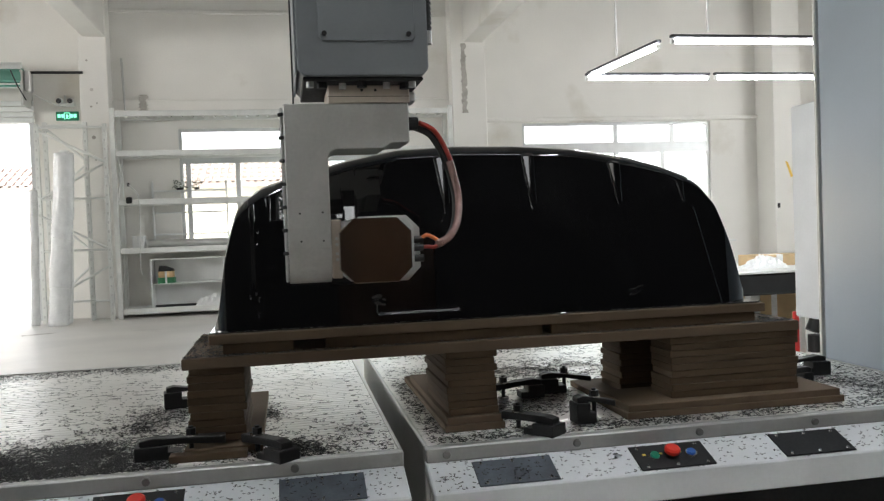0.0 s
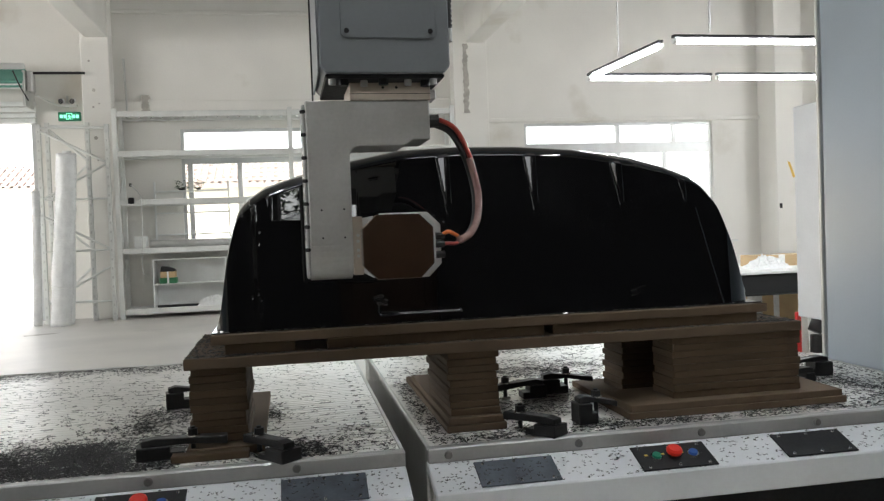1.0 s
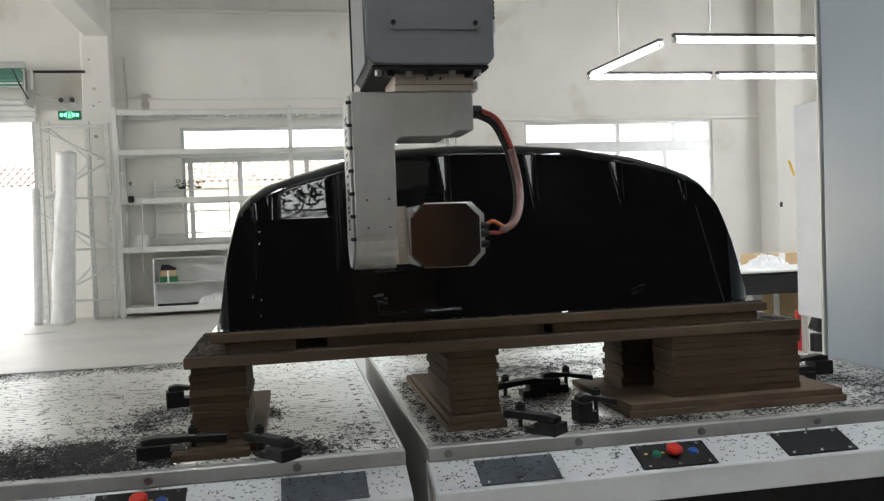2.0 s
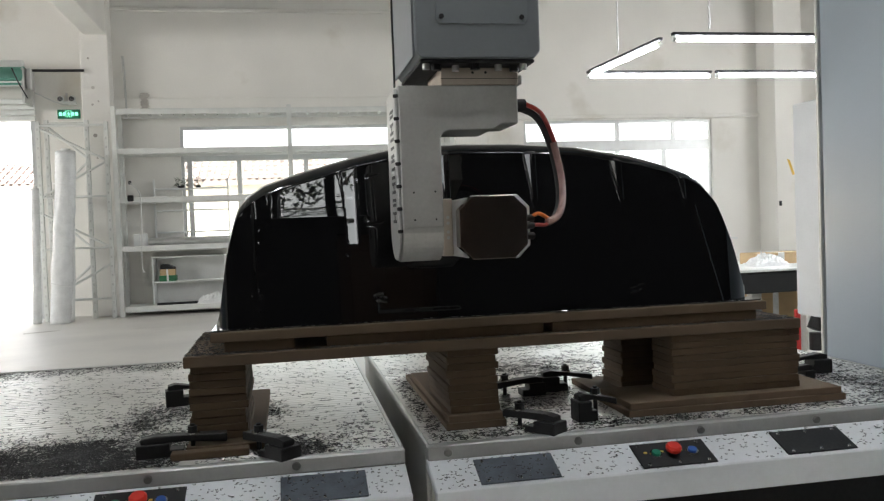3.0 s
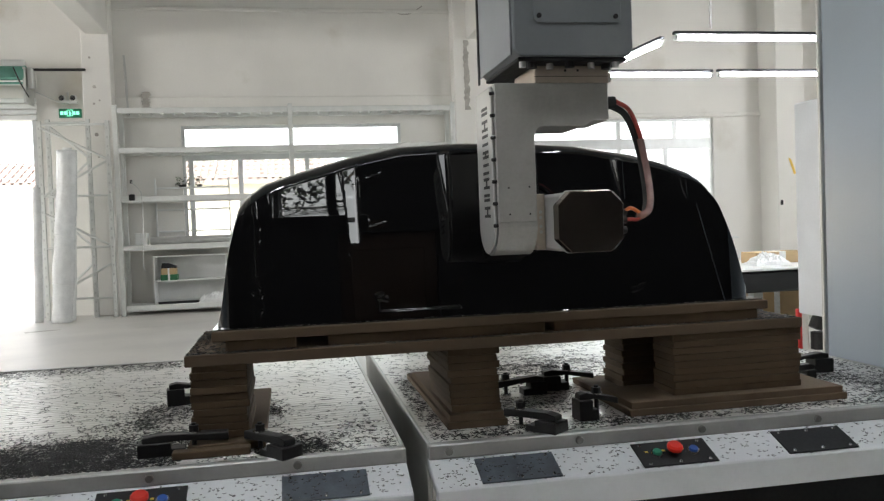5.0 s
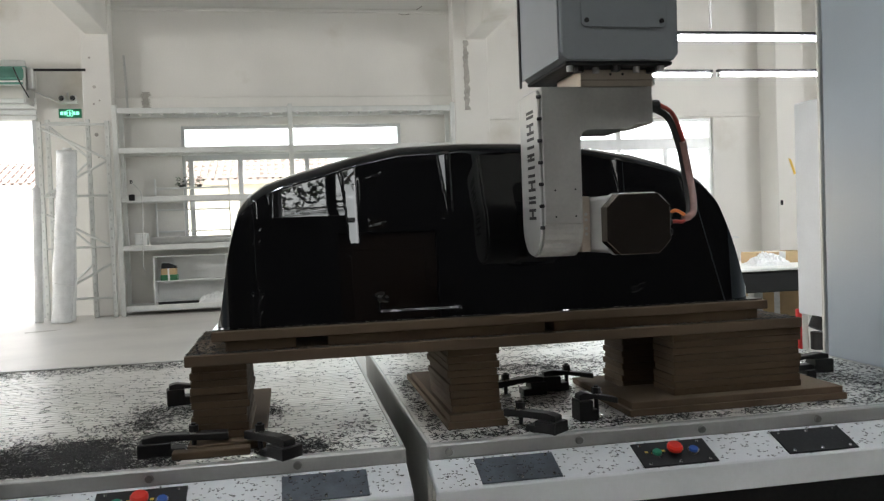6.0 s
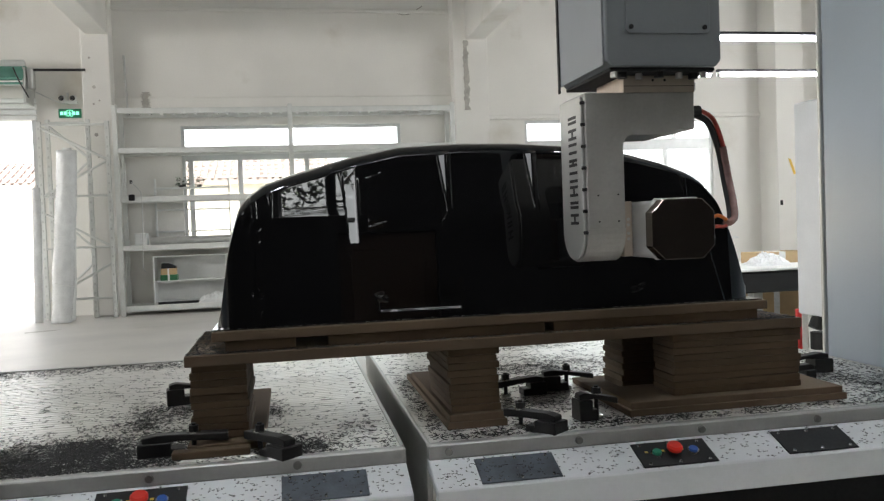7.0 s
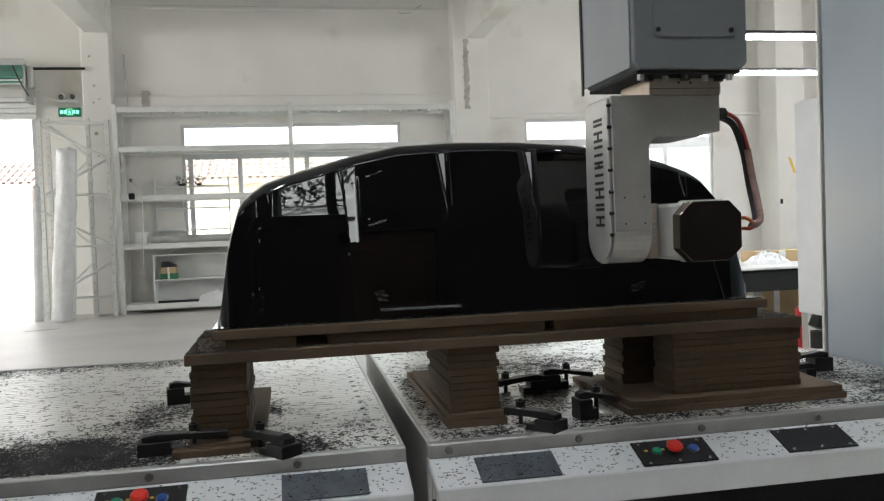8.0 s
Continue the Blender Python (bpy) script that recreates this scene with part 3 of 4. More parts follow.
stack("short stack of brown fibreboard towards the back", 0.664, 0.90, 0.385, 0.535, TOP - 10 * LAYER, 10, [(0.58, 0.98, 0.362, 0.60)], 4)

tagged(part("fixture_board", box(-0.572, 1.105, 0.150, 0.66, TOP + 0.0005, 1.1125, 0.002), MDFTOP), "long brown fibreboard sheet resting on the stacks, edge chipped", "board")
for a, b in ((-0.475, -0.30), (-0.22, 0.36), (0.385, 0.99)):
    tagged(part("spacer_board", box(a, b, 0.185, 0.62, 1.1128, 1.1395, 0.002), MDF), "brown fibreboard spacer between two sheets", "board", "spacer boards")
tagged(part("top_board", box(-0.508, 1.018, 0.178, 0.66, 1.1398, 1.164, 0.002), MDFTOP), "brown fibreboard sheet carrying the black moulding", "board")


# ---- the glossy black moulding ----
RIDGE = [(-0.503, 1.164), (-0.497, 1.175), (-0.485, 1.245), (-0.464, 1.385), (-0.4375, 1.477), (-0.4134, 1.507), (-0.366, 1.540), (-0.288, 1.566),
         (-0.1295, 1.610), (0.0, 1.636), (0.164, 1.643), (0.333, 1.641), (0.505, 1.630), (0.665, 1.6035), (0.76, 1.5765), (0.835, 1.547), (0.865, 1.5276),
         (0.905, 1.474), (0.945, 1.377), (0.995, 1.236), (1.035, 1.175), (1.045, 1.164)]
# ribs of the flank: x of the steep east edge, foot height, width at the foot, width at 1.58, run of the west slope
RIBS = ((-0.349, 1.440, 0.003, 0.006, 1.0), (-0.123, 1.368, 0.030, 0.042, 0.9), (0.127, 1.425, 0.010, 0.011, 1.04), (0.371, 1.425, 0.011, 0.012, 1.14),
        (0.622, 1.385, 0.004, 0.018, 1.25), (0.811, 1.425, 0.003, 0.008, 0.8))
# small dents: x, z, radius, depth
DENTS = ((-0.090, 1.231, 0.004, 0.002),
         (0.666, 1.224, 0.004, 0.002), (-0.380, 1.245, 0.005, 0.0016), (-0.386, 1.262, 0.004, 0.0014), (-0.383, 1.205, 0.005, 0.0014), (-0.379, 1.39, 0.005, 0.0012),
         (-0.377, 1.42, 0.004, 0.0012), (-0.405, 1.25, 0.004, 0.0012), (-0.34, 1.258, 0.012, 0.0010), (0.885, 1.37, 0.005, 0.0013), (0.878, 1.30, 0.004, 0.0012),
         (0.875, 1.285, 0.004, 0.0012), (-0.10, 1.435, 0.004, 0.0012), (-0.155, 1.345, 0.004, 0.0013), (0.10, 1.43, 0.004, 0.0012))
# small upturned flats, shaped in to make glints: x, z, half-width, half-height, slope, rise along x
GLINT_FLATS = ((-0.078, 1.228, 0.010, 0.006, 0.85, 0.0), (-0.064, 1.221, 0.008, 0.004, 0.75, -0.2), (0.636, 1.212, 0.012, 0.005, 0.85, 0.1), (0.655, 1.219, 0.007, 0.005, 0.75, 0.3),
         (-0.075, 1.420, 0.020, 0.0035, 0.8, 0.2), (-0.078, 1.551, 0.016, 0.003, 0.8, 0.15))


def smooth01(t):
    t = min(1, max(0, t))
    return t * t * (3 - 2 * t)


def moulding():
    rx, rz = np.array(RIDGE).T
    dense = np.linspace(rx[0], rx[-1], 700)
    hz = np.interp(dense, rx, rz)
    ker = np.hanning(15)
    hz = np.convolve(np.pad(hz, 7, mode="edge"), ker / ker.sum(), "valid")
    s = np.concatenate([[0], np.cumsum(np.hypot(np.diff(dense), np.diff(hz)))])
    steps = np.linspace(0, s[-1], 820)
    xs, hs = np.interp(steps, s, dense), np.interp(steps, s, hz)
    z0, yf, yb = 1.1645, 0.215, 0.60
    bm = bmesh.new()
    rings = []
    for x, h in zip(xs, hs):
        end = min(x - rx[0], rx[-1] - x)
        west = 1 - math.sqrt(max(0.0, 1 - (1 - min(1, (x - rx[0]) / 0.075)) ** 2))
        east = 1 - math.sqrt(max(0.0, 1 - (1 - min(1, (rx[-1] - x) / 0.15)) ** 2))
        front, back = yf + 0.085 * west + 0.17 * east, yb - 0.085 * west - 0.12 * east
        mid, tall = (front + back) / 2, h - z0
        drop = min(0.022, tall * 0.3)
        ring = []
        nf = 170
        for j in range(nf + 1):
            v = j / nf
            z = z0 + v * (tall - drop)
            y = front + 0.07 * (z - z0)
            if v > 0.96:
                y += 0.010 * ((v - 0.96) / 0.04) ** 2
            tip = smooth01((h - drop - z) / 0.016)
            inner = smooth01((end - 0.05) / 0.04)
            depth = 0.13 * 0.5 * ((z - 1.450) + math.sqrt((z - 1.450) ** 2 + 0.0001)) * inner
            for edge, foot, w0, w1, run in RIBS:
                if not -0.11 < x - edge < 0.06:
                    continue
                wide = w0 + (w1 - w0) * min(1, max(0, (z - foot) / (1.58 - foot)))
                rib = 0.07 * max(0, z - foot) if w0 > 0.02 else 0.0
                out = max((edge - wide - x) * run, (x - edge) * 7.0)
                cap = rib * inner + max(0, out) + (1 - tip) * 0.05 + (0.0 if z > foot else 0.05 * smooth01((foot - z) / 0.012))
                depth = 0.5 * (depth + cap - math.sqrt((depth - cap) ** 2 + 1e-6)) if w0 <= 0.02 or z > foot else depth
                if w0 > 0.02 and z > foot and out < 0:
                    depth = rib * inner
            y += max(0.0, depth)
            y += 0.006 * (smooth01((z - 1.184) / 0.012) - smooth01((z - 1.197) / 0.08)) * smooth01((x + 0.085) / 0.01) * smooth01((0.145 - x) / 0.01)
            y -= 0.005 * math.exp(-((x + 0.399 + 0.03 * max(0, z - 1.45)) / 0.006) ** 2) * smooth01((1.52 - z) / 0.04)
            y -= 0.003 * math.exp(-((x - 0.90 + 0.25 * (z - 1.17)) / 0.006) ** 2) * smooth01((1.48 - z) / 0.05)
            for dx, dz, rad, dep in DENTS:
                if abs(x - dx) < 3 * rad and abs(z - dz) < 3 * rad:
                    y += dep * math.exp(-((x - dx) / rad) ** 2 - ((z - dz) / rad) ** 2)
            for dx, dz, rx_, rz_, slope, rise in GLINT_FLATS:
                w = z - dz - rise * (x - dx)
                if abs(x - dx) < 3 * rx_ and abs(w) < 3 * rz_:
                    y += slope * w * math.exp(-((x - dx) / rx_) ** 4 - (w / rz_) ** 2)
            ring.append((x, y, z))
        y0 = ring[-1][1]
        for j in range(1, 25):
            w = j / 24
            y = y0 + (back - 0.05 - y0) * w
            ring.append((x, y, h - drop + drop * math.sin(math.pi * min(1, w * 1.04)) ** 0.55 if w < 0.96 else h - drop))
        for j in range(1, 13):
            w = j / 12
            ring.append((x, back - 0.05 * (1 - w), z0 + (1 - w) * (tall - drop)))
        rings.append([bm.verts.new(p) for p in ring])
    for a, b in zip(rings, rings[1:]):
        for i in range(len(a) - 1):
            bm.faces.new((a[i], b[i], b[i + 1], a[i + 1]))
    bmesh.ops.recalc_face_normals(bm, faces=bm.faces)
    m = part("moulded_shell", bm, GLOSSBLACK, None, "", True)
    tagged(m, "glossy black vacuum-formed acrylic shell with ribbed upper flank", "moulded shell")
    flange = prism([(-0.508, 0.202), (1.016, 0.202), (1.016, 0.64), (-0.508, 0.64)], 1.1642, 1.1672, "z", 0.001)
    part("flange", flange, GLOSSBLACK, m)
    return m


moulding()


# ---- router head: travels along the shell ----
BX, BY, BZ = 0.25, -0.12, 1.333


def router_head():
    h = empty("router_head", BX, BY, BZ, "five-axis router head with a grey steel fork and a horizontal spindle", "router head")

    def add(name, bm, material, parent=None, label="", smooth=False):
        bm.transform(Matrix.Translation((-BX, -BY, -BZ)))
        return part(name, bm, material, parent or h, label, smooth)

    arc = lambda cx, cz, r, a0, a1, n=6: [(cx + r * math.cos(radians(a0 + (a1 - a0) * i / n)), cz + r * math.sin(radians(a0 + (a1 - a0) * i / n))) for i in range(n + 1)]
    outline = [(0.106, 1.728), (0.380, 1.728), (0.380, 1.641), (0.340, 1.641), (0.322, 1.629)]
    outline += arc(0.222, 1.606, 0.023, 90, 180) + [(0.199, 1.4105), (0.106, 1.4105)]
    leg = prism(outline, -0.12, 0.035, "y", 0.0025)
    prism(arc(-0.0425, 1.412, 0.0775, 180, 360, 20), 0.1062, 0.1988, "x", 0.0, leg)
    fork = add("fork", leg, STEEL, None, "ground grey steel fork arm")
    for x, z in ((0.133, 1.4905), (0.182, 1.4915), (0.134, 1.4295), (0.182, 1.4295)):
        add("pin_hole", rod((x, -0.1206, z), (x, -0.118, z), 0.0023, 8), RUBBER, fork)
    side = prism([(-0.114, 1.714), (-0.108, 1.722), (0.03, 1.722)] + arc(-0.0425, 1.4105, 0.0725, 0, -180, 20), 0.098, 0.1055, "x", 0.002)
    cover = add("side_cover", side, STEELSIDE, None, "pale side cover with raised dark lettering shapes")
    for i in range(7):
        z = 1.705 - i * 0.05
        add("cover_screw", rod((0.0965, -0.1165, z), (0.104, -0.1225, z), 0.0042, 8), DARKSTEEL, cover)
    for i in range(8):
        z = 1.672 - i * 0.0335
        wide = 0.026 if i % 3 else 0.018
        add("letter_bar", box(0.0972, 0.0978, -0.082, -0.028, z - wide / 2, z - wide / 2 + 0.007, 0), DARKSTEEL, cover)
        add("letter_bar", box(0.0972, 0.0978, -0.082, -0.028, z + wide / 2 - 0.007, z + wide / 2, 0), DARKSTEEL, cover)
        if i % 2:
            add("letter_bar", box(0.0972, 0.0978, -0.060, -0.050, z - wide / 2 + 0.007, z + wide / 2 - 0.007, 0), DARKSTEEL, cover)
    plate_ = add("adapter_plate", box(0.204, 0.384, -0.116, 0.05, 1.728, 1.768, 0.002), BRASSY, None, "beige ground adapter plate")
    for x in (0.278, 0.308):
        add("bolt_hole", rod((x, -0.1164, 1.757), (x, -0.114, 1.757), 0.0032, 8), RUBBER, plate_)
    add("seam", box(0.2045, 0.3835, -0.1163, -0.115, 1.743, 1.7442, 0), RUBBER, plate_)
    add("clamp_lug", box(0.385, 0.402, -0.09, -0.03, 1.735, 1.757, 0.003), RAIL, plate_)
    body = add("ram", prism([(0.139, 2.49), (0.418, 2.49), (0.418, 1.792), (0.405, 1.777), (0.152, 1.777), (0.139, 1.792)], -0.18, 0.13, "y", 0.003), GREYPAINT, None, "grey painted sheet-metal ram cover")
    add("side_sheet", box(0.1345, 0.1385, -0.165, 0.128, 1.782, 2.49, 0.001), GREYSIDE, body, "lighter grey side sheet")
    add("trim_strip", box(0.1305, 0.1345, 0.120, 0.132, 1.765, 2.49, 0.001), DARKSTEEL, body)
    add("access_plate", prism([(0.185, 1.858), (0.193, 1.850), (0.382, 1.850), (0.390, 1.858), (0.390, 2.20), (0.185, 2.20)], -0.183, -0.1803, "y", 0.001), GREYPAINT, body)
    for x in (0.1975, 0.3765):
        add("screw", rod((x, -0.1865, 1.8645), (x, -0.183, 1.8645), 0.0055, 10), DARKSTEEL, body)
    add("emblem", rod((0.285, -0.186, 1.955), (0.285, -0.183, 1.955), 0.012, 16), DARKSTEEL, body)
    under = add("underside_frame", box(0.15, 0.407, -0.17, 0.125, 1.7685, 1.7765, 0.002), BLACKPAINT, body)
    for i, x in enumerate((0.165, 0.19, 0.235, 0.275, 0.33, 0.37, 0.385)):
        add("fitting", rod((x, -0.155 + 0.01 * (i % 3), 1.756), (x, -0.155 + 0.01 * (i % 3), 1.7685), 0.008 + 0.003 * (i % 2), 10), DARKSTEEL if i % 2 else RAIL, under)
    add("gland", rod((0.428, -0.10, 1.862), (0.428, -0.10, 1.890), 0.014, 14), RAIL, body)
    add("conduit", rod((0.428, -0.10, 1.890), (0.428, -0.10, 2.45), 0.0125, 14), RUBBER, body, "black corrugated conduit")
    for i in range(12):
        add("conduit_ring", rod((0.428, -0.10, 1.895 + i * 0.011), (0.428, -0.10, 1.900 + i * 0.011), 0.0145, 14), RUBBER, body)
    add("pivot_plate", box(0.1995, 0.222, -0.105, 0.02, 1.345, 1.475, 0.002), BRASSY, None, "beige pivot flange")
    for z in (1.387, 1.40, 1.42, 1.433):
        add("bolt", rod((0.211, -0.107, z), (0.211, -0.105, z), 0.0038, 8), RAIL)
    octo = lambda cx, cz, a, b, c: [(cx - a + c, cz + b), (cx + a - c, cz + b), (cx + a, cz + b - c), (cx + a, cz - b + c), (cx + a - c, cz - b), (cx - a + c, cz - b), (cx - a, cz - b + c), (cx - a, cz + b - c)]
    sp = add("spindle_housing", prism([(0.2225, 1.350), (0.232, 1.343), (0.350, 1.343), (0.368, 1.362), (0.368, 1.454), (0.350, 1.473), (0.232, 1.473), (0.2225, 1.466)], -0.204, 0.10, "y", 0.002), BOXWHITE, None, "pale spindle housing")
    add("end_flange", prism(octo(0.308, 1.408, 0.080, 0.071, 0.028), -0.156, -0.148, "y", 0.001), RAIL, sp, "grey octagonal end flange")
    add("end_cap", prism(octo(0.283, 1.4075, 0.0745, 0.067, 0.029), -0.240, -0.2045, "y", 0.0015), CAPMETAL, sp, "dark mirror-like octagonal end cap")
    add("nose", rod((0.31, 0.10, 1.408), (0.31, 0.17, 1.408), 0.045, 24, None, 0.03), SCREW, sp)
    add("tool_bit", rod((0.31, 0.17, 1.408), (0.31, 0.205, 1.408), 0.006, 12), SCREW, sp)
    for z in (1.385, 1.408, 1.425):
        add("plug", rod((0.366, -0.175, z), (0.392, -0.170, z), 0.008, 10), DARKSTEEL, sp)
    add("gland_nut", rod((0.380, -0.10, 1.684), (0.402, -0.10, 1.684), 0.015, 12), RUBBER, None, "black cable gland")
    way_ = [(0.400, -0.102, 1.682), (0.440, -0.088, 1.662), (0.476, -0.066, 1.602), (0.496, -0.055, 1.526), (0.484, -0.095, 1.465), (0.455, -0.148, 1.430), (0.428, -0.172, 1.417)]
    off = lambda dx, dy, dz: [(x + dx, y + dy, z + dz) for x, y, z in way_]
    add("hose", tube(off(-0.003, 0.006, -0.005), 0.008, 10), RUBBER, None, "black power cable", True)
    add("hose", tube(off(0.004, -0.003, 0.004)[:4], 0.0055, 10), REDHOSE, None, "red coolant hose", True)
    add("hose", tube([(x + 0.002, y - 0.005, z) for x, y, z in way_[2:]], 0.0085, 10), PINKHOSE, None, "pinkish sleeved hose", True)
    add("wire", tube([(0.430, -0.174, 1.418), (0.415, -0.178, 1.428), (0.40, -0.176, 1.434), (0.386, -0.172, 1.425)], 0.0042, 8), ORANGE, None, "orange connection wire", True)
    add("wire", tube([(0.430, -0.174, 1.416), (0.416, -0.178, 1.408), (0.402, -0.174, 1.409), (0.386, -0.172, 1.408)], 0.0042, 8), REDHOSE, None, "red connection wire", True)
    add("tie", box(0.420, 0.436, -0.184, -0.162, 1.409, 1.425, 0.004), PINKHOSE)
    return h


head = router_head()


# ---- clamps that hold the stacks down ----
def clamp(label, x, y, turn, block=(0.075, 0.05, 0.034), bar=0.15, bolt=0.035):
    c = empty("strap_clamp", x, y, 0.88, label, "clamp", "clamps on the tables")
    c.rotation_euler = (0, 0, radians(turn))
    w, d, h = block
    b = prism([(-w, 0.0005), (0, 0.0005), (0, h * 0.55), (-w * 0.3, h * 0.55), (-w * 0.3, h), (-w, h)], -d / 2, d / 2, "y", 0.002)
    part("step_block", b, DARKSTEEL, c)
    s = prism([(-w * 0.9, h + 0.0005), (-w * 0.9, h + 0.014), (-w * 0.6, h + 0.019), (bar - w * 0.9, max(0.046, h * 0.75 + 0.012)), (bar - w * 0.9, max(0.026, h * 0.75 - 0.004)), (0, h + 0.0005)], -0.017, 0.017, "y", 0.002)
    part("strap", s, DARKSTEEL, c)
    zt = h + 0.019 + (max(0.046, h * 0.75 + 0.012) - h - 0.019) * (bolt + w * 0.6) / (bar - w * 0.3)
    part("washer", rod((bolt, 0, zt), (bolt, 0, zt + 0.0035), 0.017, 18), SCREW, c, "bright steel washer")
    n = part("nut", rod((bolt, 0, zt + 0.0036), (bolt, 0, zt + 0.018), 0.0125, 6), DARKSTEEL, c)
    part("stud", rod((bolt, 0, 0.0005), (bolt, 0, zt + 0.023), 0.006, 10), DARKSTEEL, c)
    part("t_nut", box(bolt - 0.014, bolt + 0.014, -0.012, 0.012, 0.0006, 0.009, 0.002), SCREW, c)
    return c


clamp("black steel strap clamp buried in shavings", -0.575, 0.135, 4, (0.11, 0.045, 0.034), 0.20, 0.02)
clamp("black steel strap clamp with a bolt and washer", -0.375, 0.07, 128, (0.09, 0.06, 0.030), 0.16, 0.035)
tagged(part("clamp_bar", box(-0.60, -0.42, 0.070, 0.105, 0.8804, 0.898, 0.002), MDF), "brown packing strip lying between two clamps", "strip")
clamp("black steel strap clamp behind the stack", -0.628, 0.74, 10, (0.075, 0.05, 0.05), 0.13, 0.02)
clamp("black steel strap clamp with a bolt and washer", 0.285, 0.085, 128, (0.09, 0.06, 0.030), 0.16, 0.035)
clamp("black steel strap clamp with a tall stud", 0.375, 0.49, 182, (0.075, 0.05, 0.038), 0.16, 0.05)
clamp("black steel strap clamp with a bolt and washer", 0.535, 0.53, -4, (0.085, 0.06, 0.045), 0.16, 0.0)
clamp("tall black steel strap clamp with a bolt", 0.475, 0.135, 4, (0.055, 0.055, 0.055), 0.11, 0.005)
clamp("black steel strap clamp with a bolt and washer", 1.345, 0.50, 176, (0.09, 0.06, 0.045), 0.16, 0.03)
clamp("black steel strap clamp with a bolt and washer", 1.262, 0.40, 186, (0.05, 0.04, 0.03), 0.09, 0.02)


# ---- shavings ----
def shavings(name, label, places, seed, size=(0.005, 0.0145)):
    """Curled plastic slivers lying at places (x, y, z), all in one mesh."""
    rs = np.random.RandomState(seed)
    p = np.array(places)
    n = len(p)
    L, W = rs.uniform(*size, n), rs.uniform(0.0010, 0.0026, n)
    a, bend = rs.uniform(0, 2 * np.pi, n), rs.uniform(-1.0, 1.0, n)
    lift = rs.uniform(0.0002, 0.002, n)
    rings = []
    for u in (-0.5, -0.15, 0.2, 0.5):
        th = a + bend * u
        cx, cy = p[:, 0] + np.cos(th) * L * u, p[:, 1] + np.sin(th) * L * u
        cz = p[:, 2] + 0.0008 + lift * (abs(u) * 2) ** 2
        w = W * (0.45 if abs(u) == 0.5 else 1.0)
        nx, ny = -np.sin(th), np.cos(th)
        rings.append(np.stack([np.stack([cx + nx * w, cy + ny * w, cz], 1), np.stack([cx - nx * w, cy - ny * w, cz], 1), np.stack([cx, cy, cz + 0.0009], 1)], 1))
    v = np.stack(rings, 1).reshape(-1, 3)
    faces = []
    for k in range(3):
        for i in range(3):
            j = (i + 1) % 3
            faces.append((k * 3 + i, k * 3 + j, k * 3 + 3 + j, k * 3 + 3 + i))
    f = (np.array(faces)[None] + (np.arange(n) * 12)[:, None, None]).reshape(-1, 4)
    me = bpy.data.meshes.new(name)
    me.from_pydata(v.tolist(), [], f.tolist())
    me.update()
    me.materials.append(CHIPS)
    ob = new(name, me)
    return tagged(ob, label, "plastic shavings", kind="stuff")


BLOCKED = [(-0.57, -0.385, 0.12, 0.80), (0.075, 0.235, 0.137, 0.88), (0.565, 1.215, 0.112, 0.34), (0.58, 0.98, 0.362, 0.60)]


def scatter(n, x0, x1, y0, y1, weight, seed, z=0.8803):
    rs = np.random.RandomState(seed)
    out = []
    while len(out) < n:
        x, y = rs.uniform(x0, x1), rs.uniform(y0, y1)
        if any(a < x < b and c < y < d for a, b, c, d in BLOCKED) and z < 0.9:
            continue
        clump = noise.noise(Vector((x * 9, y * 9, seed))) * 0.6 + noise.noise(Vector((x * 27, y * 27, seed + 5))) * 0.45 + 0.72
        if rs.uniform(0, 1.35) < weight(x, y) * max(0.03, clump) ** 1.6:
            out.append((x, y, z))
    return out


def bump(x, y, cx, cy, sx, sy):
    return math.exp(-((x - cx) / sx) ** 2 - ((y - cy) / sy) ** 2)


def left_weight(x, y):
    w = 0.03 + 0.55 * math.exp(-(y / 0.24) ** 2) * (1 if x < -0.45 else 0.55) + 0.9 * bump(x, y, -0.86, 0.20, 0.22, 0.17)
    return min(1.3, w + 0.28 * math.exp(-((y - 1.58) / 0.10) ** 2) + 0.8 * bump(x, y, -0.37, 0.55, 0.03, 0.1) + 0.9 * bump(x, y, -0.33, 0.13, 0.10, 0.06)
               + 0.7 * bump(x, y, -0.70, 0.55, 0.12, 0.2))


def right_weight(x, y):
    w = 0.05 + 0.45 * math.exp(-((y - 0.06) / 0.05) ** 2) + 0.9 * bump(x, y, 0.055, 0.5, 0.03, 0.4) + 0.5 * bump(x, y, 0.35, 0.35, 0.2, 0.2)
    w += 0.6 * bump(x, y, 0.6, 0.11, 0.4, 0.05) + 0.5 * bump(x, y, 1.42, 0.4, 0.2, 0.5) + 0.75 * bump(x, y, 0.52, 0.95, 0.3, 0.17) + 0.3 * bump(x, y, 0.6, 1.5, 0.6, 0.14)
    return min(1.3, w)


shavings("plastic_shavings", "black plastic shavings thick over the ribbed table", scatter(11000, -1.66, -0.07, 0.032, 1.62, left_weight, 1)
         + scatter(6500, -1.25, -0.58, 0.032, 0.34, lambda x, y: 1.2 * bump(x, y, -0.88, 0.17, 0.22, 0.12), 8) + scatter(500, -0.38, -0.24, 0.032, 0.16, lambda x, y: 1, 9), 1)
shavings("plastic_shavings", "black plastic shavings scattered over the ribbed table", scatter(9500, 0.02, 1.60, 0.035, 1.62, right_weight, 2), 2)
edge = lambda x, y: 0.5 + 0.5 * (x < -0.42) + 0.4 * (x > 0.95)
shavings("plastic_shavings", "black plastic shavings on the long fibreboard sheet", scatter(700, -0.57, 1.10, 0.152, 0.184, edge, 3, 1.1127), 3, (0.004, 0.010)
         ).name = "plastic_shavings"
